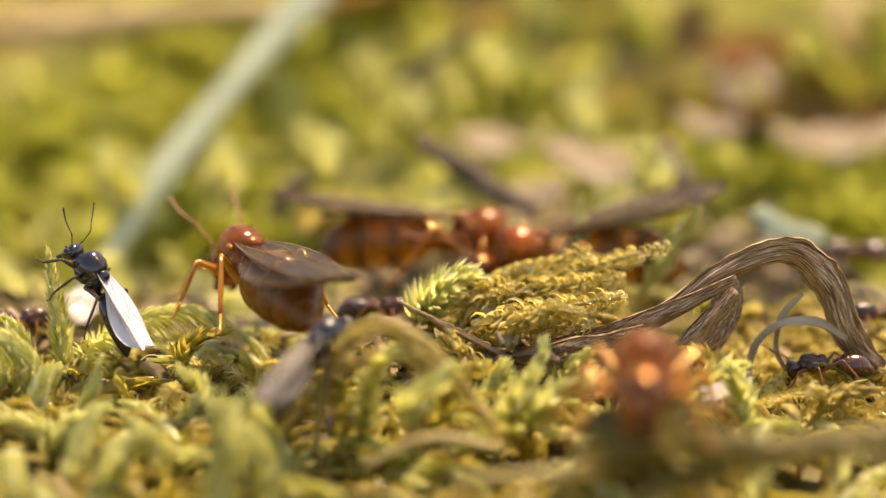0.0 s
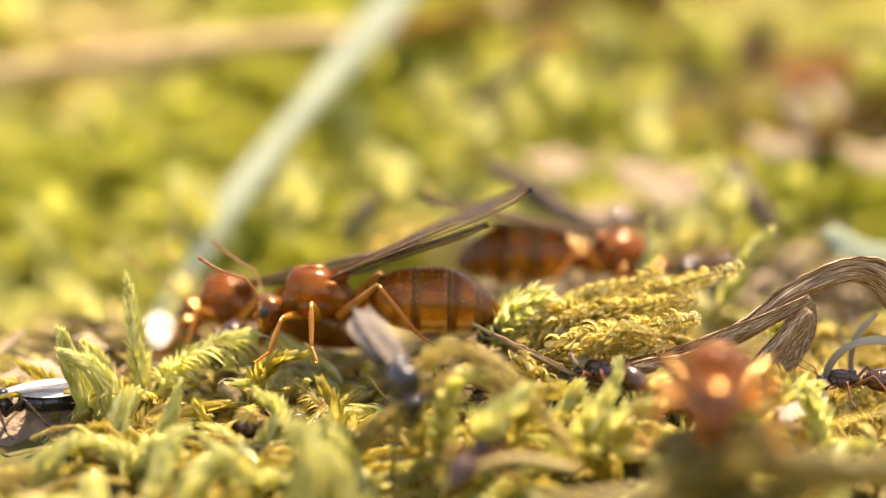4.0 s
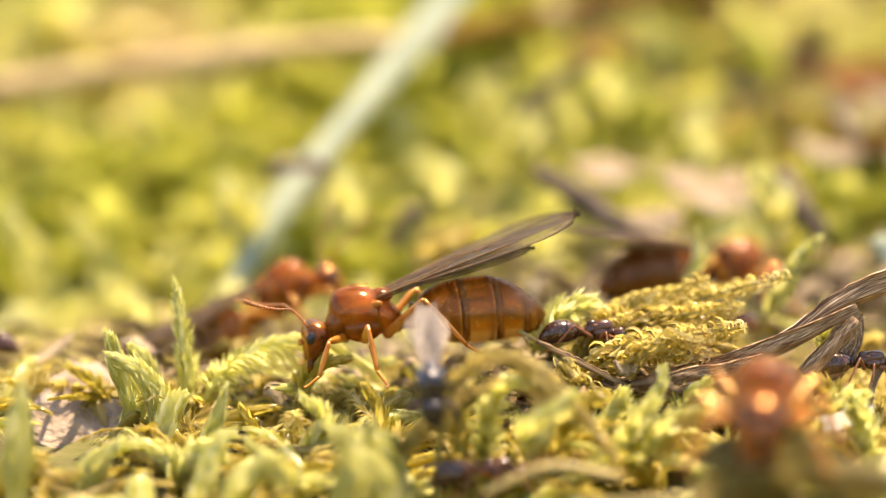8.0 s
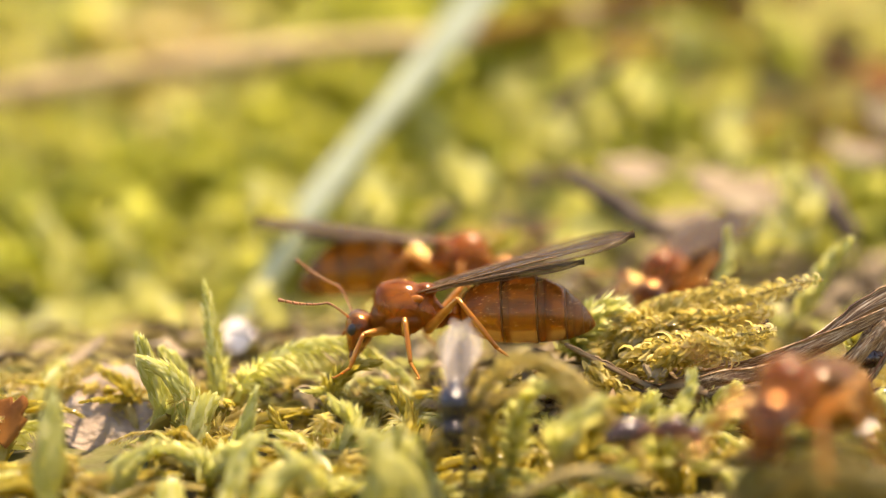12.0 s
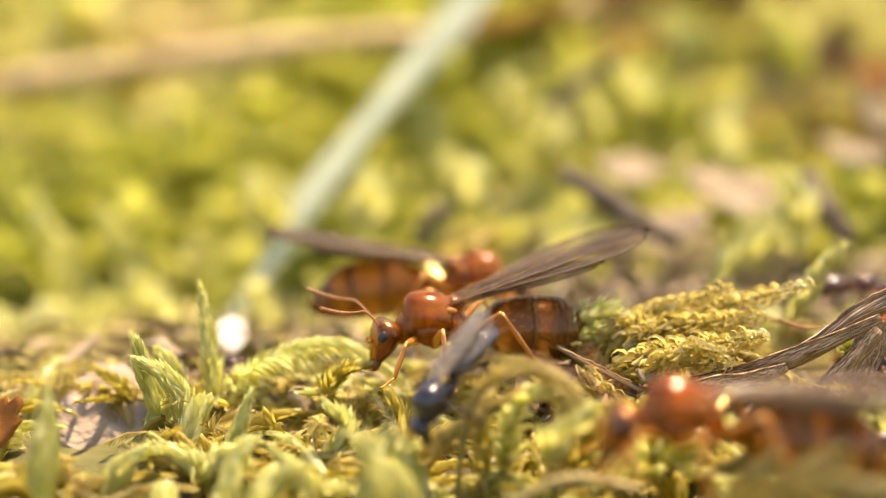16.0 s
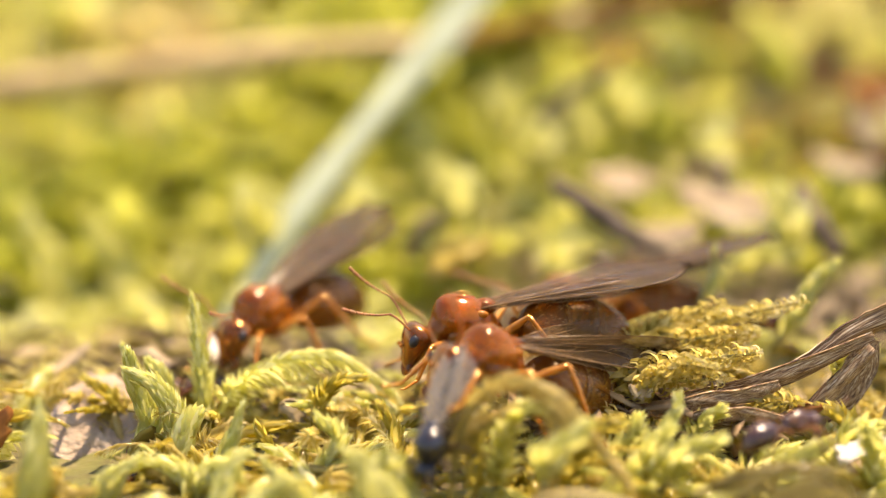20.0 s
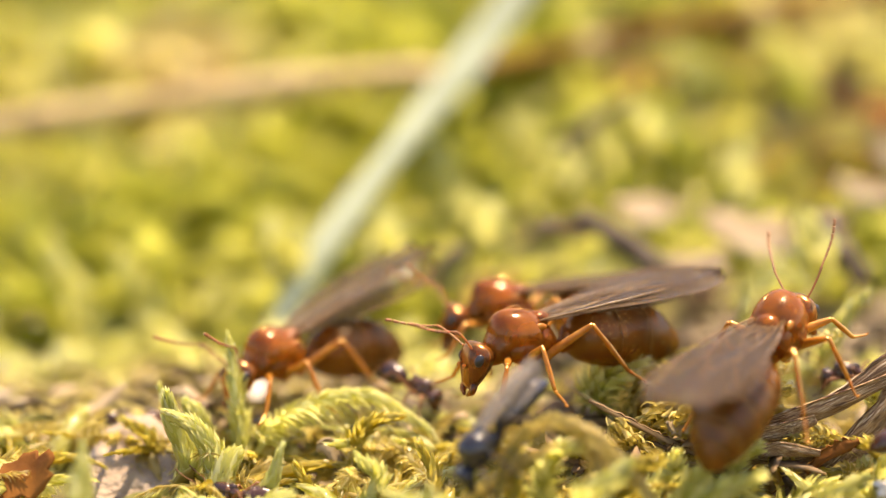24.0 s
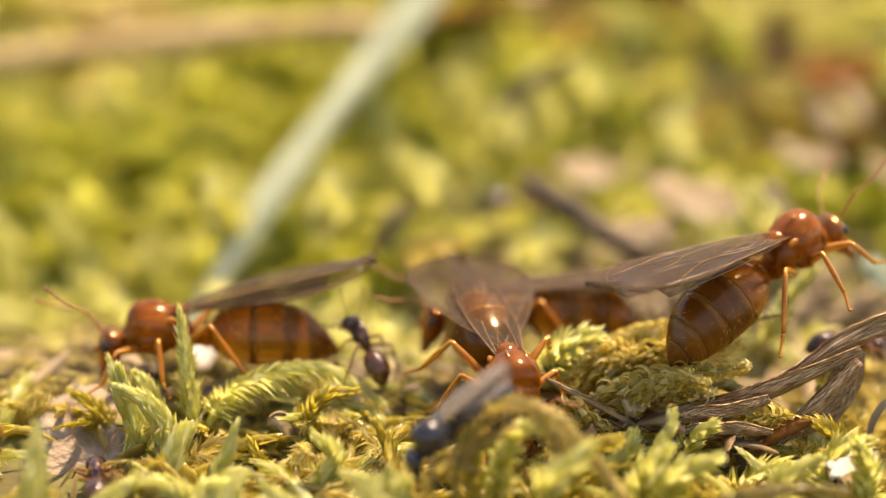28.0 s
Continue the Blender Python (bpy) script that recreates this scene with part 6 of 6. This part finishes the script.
    stroll(m_left, [(0, -5.39, -0.3, 1.96, 150, 56, 0), (1, -5.9, -0.3, 2.38, 150, 50, 0), (2, -5.95, -0.3, 2.03, 150, 44, 0), (2.2, -6.19, -0.3, 1.92, 155, 30, 0), (2.5, -6.67, -0.4, 1.19, 165, 10, 0), (3, -6.84, -0.6, -0.2, 195, -15, 0), (3.5, -8.55, -0.8, -0.68, 200, -10, 0), (4.2, -11.17, -1, -1.02, 200, 0, 0), (5.5, -15.52, -1, -1.19, 200, 0, 0), (28, -18.23, -1, -0.89, 200, 0, 0)], 5, 8, 1.8)
    stroll(m_front, [(0.0, 1.16, -5.5, 1.11, 52, 32, 0), (0.5, 1.46, -5.5, 1.26, 0, 0, 0), (1, 1.58, -6, 1.16, -40, -14, 0), (2, 1.63, -6, 0.87, -52, -20, 0), (3, 1.43, -6, 0.71, -56, -22, 0), (6, 0.94, -6, 1, -76, -25, 0), (7, 0.92, -6, 0.96, -80, -25, 0), (8, 0.8, -6, 0.87, -86, -27, 0), (9, 1.13, -6, 0.81, -64, -24, 0), (10, 1.48, -6, 0.84, -60, -22, 0), (11, 0.93, -6, 0.55, -86, -28, 0), (12, 0.67, -6, 0.47, -94, -30, 0), (14.5, 0.44, -6, 0.83, -138, -42, 0), (15, 0.35, -6, 0.71, -142, -43, 0), (17, 0.25, -6, 0.64, -142, -43, 0), (18, 0.66, -6, 0.03, -100, -40, 0), (20, 0.44, -6, -0.05, -114, -46, 0), (21, 0.44, -6, 0, -124, -46, 0), (23.5, 0.47, -6, 0.64, -148, -42, 0), (24, 0.54, -6, 0.88, -148, -42, 0), (25, 0.77, -6, 1.25, -148, -42, 0), (26, 0.62, -6, 0.49, -150, -40, 0), (27, 0.33, -6, 0.51, -152, -36, 0), (28, 0.39, -6, 0.69, -154, -30, 0)], 6, 8, 1.8)
    stroll(w_a, [(0.0, 3.12, 2.5, 0.38, 0, 0, 0), (1, 2.9, 2, 0.34, 5, 0, 0), (2, 2.64, 2, 0.24, 10, 0, 0), (3, 3.22, 2, 0.42, 20, 0, 0), (5.5, 6.76, 0.5, 0.7, 30, 0, 0), (6, 3.99, 0.5, 0.2, 30, 0, 0), (8, 5.56, -0.2, 1.09, 5, 0, 0), (9, 5.74, -0.1, 1.1, 3, 0, 0), (9.6, 6.88, 0.3, 1.7, 30, 20, 0), (10, 7.47, 0.6, 2.46, 80, 30, 0), (10.6, 7.22, 0.3, 1.71, 30, 5, 0), (11, 7.35, 0.2, 1.45, -5, 0, 0), (12, 9.42, 3, 0.88, 20, 0, 0), (12.5, 10.96, 4, 0.71, 20, 0, 0), (15, 14.77, 6, 0.34, 0, 0, 0), (17, 15.19, 6, 0.83, 100, 0, 0), (18, 14.34, 6, 1.18, 170, 0, 0), (20, 9.82, 5, 1.08, 175, 0, 0), (21, 8.17, 5, 1.3, 180, 0, 0), (21.5, 10.14, 5.5, 1.41, 100, 0, 0), (23.5, 10.33, 5.5, 2.19, 60, 0, 0), (25, 11.44, 8, 2.56, 80, 0, 0), (28, 13.07, 10, 2.51, 90, 0, 0)], 7, 14, 1.8)
    stroll(w_b, [(0.0, -7.5, 2, 0.21, 20, 0, 0), (1, -5.32, 2, 0.46, 0, 0, 0), (2, -4.14, 0.8, 0.15, 100, 15, 0), (3, -3.78, 1.2, 0.72, -60, -20, 0), (3.5, -3.76, 1, 0.37, -80, -10, 0), (5.5, -7.69, 3, 0.55, 180, 0, 0), (6, -9.1, 2.5, 0.58, 175, 0, 0), (7, -11.35, 3, 0.3, 170, 0, 0), (8, -13.98, 4, 0.02, 170, 0, 0), (9.5, -15.68, 5, -0.19, 80, 0, 0), (10, -13.93, 6, -1.21, 10, 0, 0), (11, -8.69, 8, -0.78, 20, 0, 0), (12, -5.58, 9, -0.78, 30, 0, 0), (14.5, -7.44, 6, -1.17, 180, 0, 0), (16, -6.18, 3, -0.57, 185, 0, 0), (17, -7.06, 2.5, -0.5, 190, 0, 0), (19, -7.24, 1.5, -0.26, 200, 0, 0), (20, -7.59, 1.2, -0.6, 220, 0, 0), (21, -8.63, 1.5, -0.86, 210, 0, 0), (24, -10.78, 3, -0.72, 190, 0, 0), (28, -12.42, 4, -2.05, 180, 0, 0)], 8, 14, 1.8)
    stroll(w_c, [(0.0, 5.83, -6, -2.96, 170, 0, 0), (1, 4.8, -6.5, -2.59, 100, 0, 0), (2, 4.98, -6.5, -1.91, 80, 20, 0), (2.5, 3.98, -7, -1.03, 100, 30, 0), (3, 2.88, -7, -0.71, 120, 30, 0), (3.5, 3.04, -7, -0.64, 90, 20, 0), (5.5, 4.23, -7, -1.22, 20, 0, 0), (6, 5.26, -7, -1.33, 15, 10, 0), (6.5, 3.12, -6.5, -1.42, 20, 0, 0), (7, 2.49, -6, -0.79, 20, 0, 0), (8, 2.48, -6, -1.36, 10, 0, 0), (8.5, 3.5, -5.5, -1.17, 5, 0, 0), (9, 4.91, -7.5, -0.22, 8, 0, 0), (10, 5.15, -7.5, -0.2, 8, 0, 0), (11, 6.33, -7.5, -0.07, 5, 0, 0), (12, 6.01, -7.5, 0.18, 10, 0, 0), (12.5, 6.07, -7.5, 0.21, 5, 0, 0), (14.5, 9.47, -5, -1, 0, 0, 0), (16, 11.94, -5, -0.68, 10, 0, 0), (17, 11.88, -5, -1.24, 170, 0, 0), (18, 12.72, -5, -0.87, 170, 0, 0), (19, 8.32, -6.5, -0.06, 120, 10, 0), (20, 9.81, -5, 0.33, 30, 10, 0), (21, 11.76, -4, 0.62, 10, 0, 0), (23.5, 12.54, -4, 0.63, 10, 0, 0), (28, 14.75, -4, 0.33, 10, 0, 0)], 9, 14, 1.8)
    stroll(w_d, [(0.0, 2.11, -3, -1.33, 60, 0, 0), (1, 1.38, -3, -1.26, 60, 0, 0), (2, 0.43, -2.5, -0.87, 40, 0, 0), (3, -0.69, -2, -1.3, 20, -10, 0), (3.5, -1.3, -2, -1.28, 10, 0, 0), (5.5, -2.97, -2, -1.42, 10, 0, 0), (7, -2.16, -1.5, -0.95, 8, 0, 0), (7.5, -2.92, -1.5, -1.49, 10, 0, 0), (8, -4.89, -3, -2.41, 180, 0, 0), (9, -5.97, -4, -2.5, 180, 0, 0), (10, -7.64, -4, -3.06, 180, 0, 0), (14, -2.18, -4, -2.92, 180, 0, 0), (15, -3.92, -2, -1.56, 188, -5, 0), (15.6, -5.37, -2.5, -2.4, 200, 0, 0), (16, -7.61, -3, -2.79, 200, 0, 0), (18, -7.87, -3, -3.16, 200, 0, 0), (20, -8.14, -3, -2.26, 80, 20, 0), (21, -3.92, -3, -1.42, 140, 18, 0), (21.5, -5.11, -3, -1.69, 160, 10, 0), (23.5, -8.97, -3, -1.38, 170, 0, 0), (24, -6.39, -3, -1.22, 160, 0, 0), (25, -7.45, -3, -1.26, 170, 0, 0), (27, -9.49, -3, -2.36, 160, 0, 0), (28, -8.62, -3, -1.3, 100, 10, 0)], 10, 14, 1.8)
    stroll(w_e, [(0.0, 15.08, -1, -0.65, 175, 0, 0), (1, 13.39, -1.5, -0.85, 170, 0, 0), (2, 10.61, -3, -0.17, 170, 0, 0), (3, 7.57, -4, 0.04, 175, 0, 0), (5.5, 6.32, 1, 0.26, 10, 0, 0), (6, 7.94, -2, -0.03, -15, 0, 0), (7, 9.71, 0, 0.06, 20, 0, 0), (8, 10.34, 5, 0.41, 30, 0, 0), (9, 10.16, 3, 1.83, 5, 0, 0), (9.5, 11.5, 3, 1.52, -5, 0, 0), (10, 12.35, -2, -0.29, 0, 0, 0), (12, 13.65, -2, -0.41, 0, 0, 0), (16, 13.32, 1, 0.04, 180, 0, 0), (17, 13.11, 4, 0.85, 180, 0, 0), (19, 10.28, 7, 0.81, 180, 0, 0), (20.5, 0.73, 2, 0.36, 185, 0, 0), (21, -1.89, 3, 0.71, 170, 0, 0), (23.5, -1.69, 2, 1.05, -30, -10, 0), (24, -1.14, 2, 0.61, -35, -15, 0), (25, -0.43, 1.5, 0.73, -20, -8, 0), (25.5, -0.79, 1.5, 0.98, 120, 0, 0), (26, -2.51, 1.5, 1.06, 168, 6, 0), (26.5, -1.93, 1.5, 0.88, 140, 20, 0), (27, -1.96, 1.8, 0.7, 128, 38, 0), (28, -1.47, 1.8, 1.34, 125, 40, 0)], 11, 14, 1.8)
    stroll(w_f, [(0.0, 17.47, 2, 0.21, 170, 0, 0), (1, 17.93, 2, -0.12, 170, 0, 0), (2, 17.16, 2, 0.33, 170, 0, 0), (3, 13.83, 0, -0.28, 175, 0, 0), (6, 13.54, -2, -0.48, 170, 0, 0), (8, 13.17, -1, 0.31, 10, 0, 0), (11, 13.34, -1, 0.31, 10, 0, 0), (16, 13.66, 5, 1.69, 10, 0, 0), (18, 14.45, 5, 1.46, 10, 0, 0), (20, 14.93, 4, 1.35, 100, 0, 0), (24, 11.51, 1, 1.29, 170, 0, 0), (25, 11.09, 0, 1.2, 160, 0, 0), (26, 11.09, 0, 1.15, 150, 0, 0), (26.6, 11.63, 1.5, 1.55, 60, 0, 0), (27, 11.93, 1.5, 1.53, 20, 0, 0), (28, 13.64, 2, 1.3, 10, 0, 0)], 12, 14, 1.8)
    stroll(w_g, [(0.0, 13.53, 18, 2.72, 20, 0, 0), (1, 14.39, 16, 2.78, 30, 0, 0), (2, 11.53, 10, 1.39, 5, 0, 0), (3, 11.53, 8, 1.33, 10, 0, 0), (4.5, 12.43, 9, 1.41, 10, 0, 0), (6, 13.25, 18, 3.08, 60, 0, 0), (9, 11.21, 20, 3.58, 90, 0, 0), (12, 3.71, 18, 3.7, 180, 0, 0), (15, 10.72, 20, 3.54, 0, 0, 0), (18, 12.08, 16, 3.35, 30, 0, 0), (21, 8.71, 20, 4.96, 160, 0, 0), (24, 3.3, 15, 3.67, 180, 0, 0), (25, 3.1, 13, 3.45, 170, 0, 0), (26, 0.6, 12, 2.94, 175, 0, 0), (27, 3.17, 14, 1.78, 20, 0, 0), (28, 4.74, 17, 3.03, 10, 0, 0)], 13, 14, 1.8)
    stroll(w_h, [(0.0, 18.54, 8, 1.15, 175, 0, 0), (1, 16.96, 9, 1.62, 170, 0, 0), (2, 9.52, 12, 1.86, 180, 0, 0), (3, 9.35, 11, 2.25, 10, 0, 0), (6, 13.56, 15, 2.76, 30, 0, 0), (9, 14.87, 20, 3.33, 90, 0, 0), (12, 14.78, 19, 3.06, 90, 0, 0), (17, 12.33, 18, 3.01, 180, 0, 0), (20, 10.36, 19, 3.57, 180, 0, 0), (22, 13.44, 19, 4.17, 10, 0, 0), (24, 14.37, 17, 3.83, 10, 0, 0), (26, 10.77, 14, 2.93, 190, 0, 0), (27, 12.06, 13, 1.89, 0, 0, 0), (28, 14.25, 13, 1.93, 0, 0, 0)], 14, 14, 1.8)
    stroll(w_i, [(0, -7.08, 24.0, -4.31, 0, 0, 0), (3.5, -7.58, 22.0, -0.74, 30, 10, 0), (5, -4.28, 17.0, 3.96, 10, 0, 0), (6.5, -3.53, 16.6, 4.08, 0, 0, 0), (7.5, -3.92, 16.6, 4.34, 5, 0, 0), (8.5, -4.46, 16.6, 4.09, 0, 0, 0), (9.5, -5.08, 16.4, 3.61, 20, 10, 0), (10, -3.65, 16.0, 3.79, -10, -5, 0), (10.5, -0.42, 15.0, 3.12, -15, -5, 0), (11, 1.33, 15.0, 2.66, -5, 0, 0), (14, 4.72, 16.0, 1.44, 10, 0, 0), (28, 11.18, 19.0, 0.71, 20, 0, 0)], 15, 14, 1.8)
    wings_of(main, [(0.0, 0, 0), (1.0, 0, 0), (2.0, 10, 0), (3.2, 12, 0), (5.5, -3, 0), (6.0, -4, 0), (7.0, -2, 0), (8.0, 2, 0), (10.0, 1, 0), (12.5, -3, 0), (14.5, 4, 0), (16.0, 7, 0), (17.0, 1, 0), (18.0, -10, 0), (19.0, -10, 0), (20.0, -3, 0), (21.0, -7, 0), (24.0, -6, 0), (25.2, -6, 0), (26.0, 10, 0), (27.0, -2, 0), (28.0, -14, 0)])
    wings_of(mate, [(0.0, 0, 0), (17.0, 0, 0), (19.5, 10, 0), (20.5, 10, 0), (23.5, 0, 0), (28.0, 0, 0)])
    wings_of(front, [(0.0, -22, 0), (12.0, -22, 0), (14.5, -2, 0), (17.0, 0, 0), (18.0, 0, -14), (20.0, -4, -34), (21.0, -4, -34), (24.0, 4, -10), (26.0, 12, -10), (28.0, 7, -12)])
    wings_of(left, [(0.0, -7, 7), (3.0, -7, 7), (5.5, 26, 0), (6.1, 26, 0), (6.6, 10, 2), (8.0, -4, 2), (16.0, 2, 0), (18.6, 4, 2), (20.0, 10, 6), (24.0, 12, 14), (25.2, 8, 10), (28.0, 5, 8)])


motions()
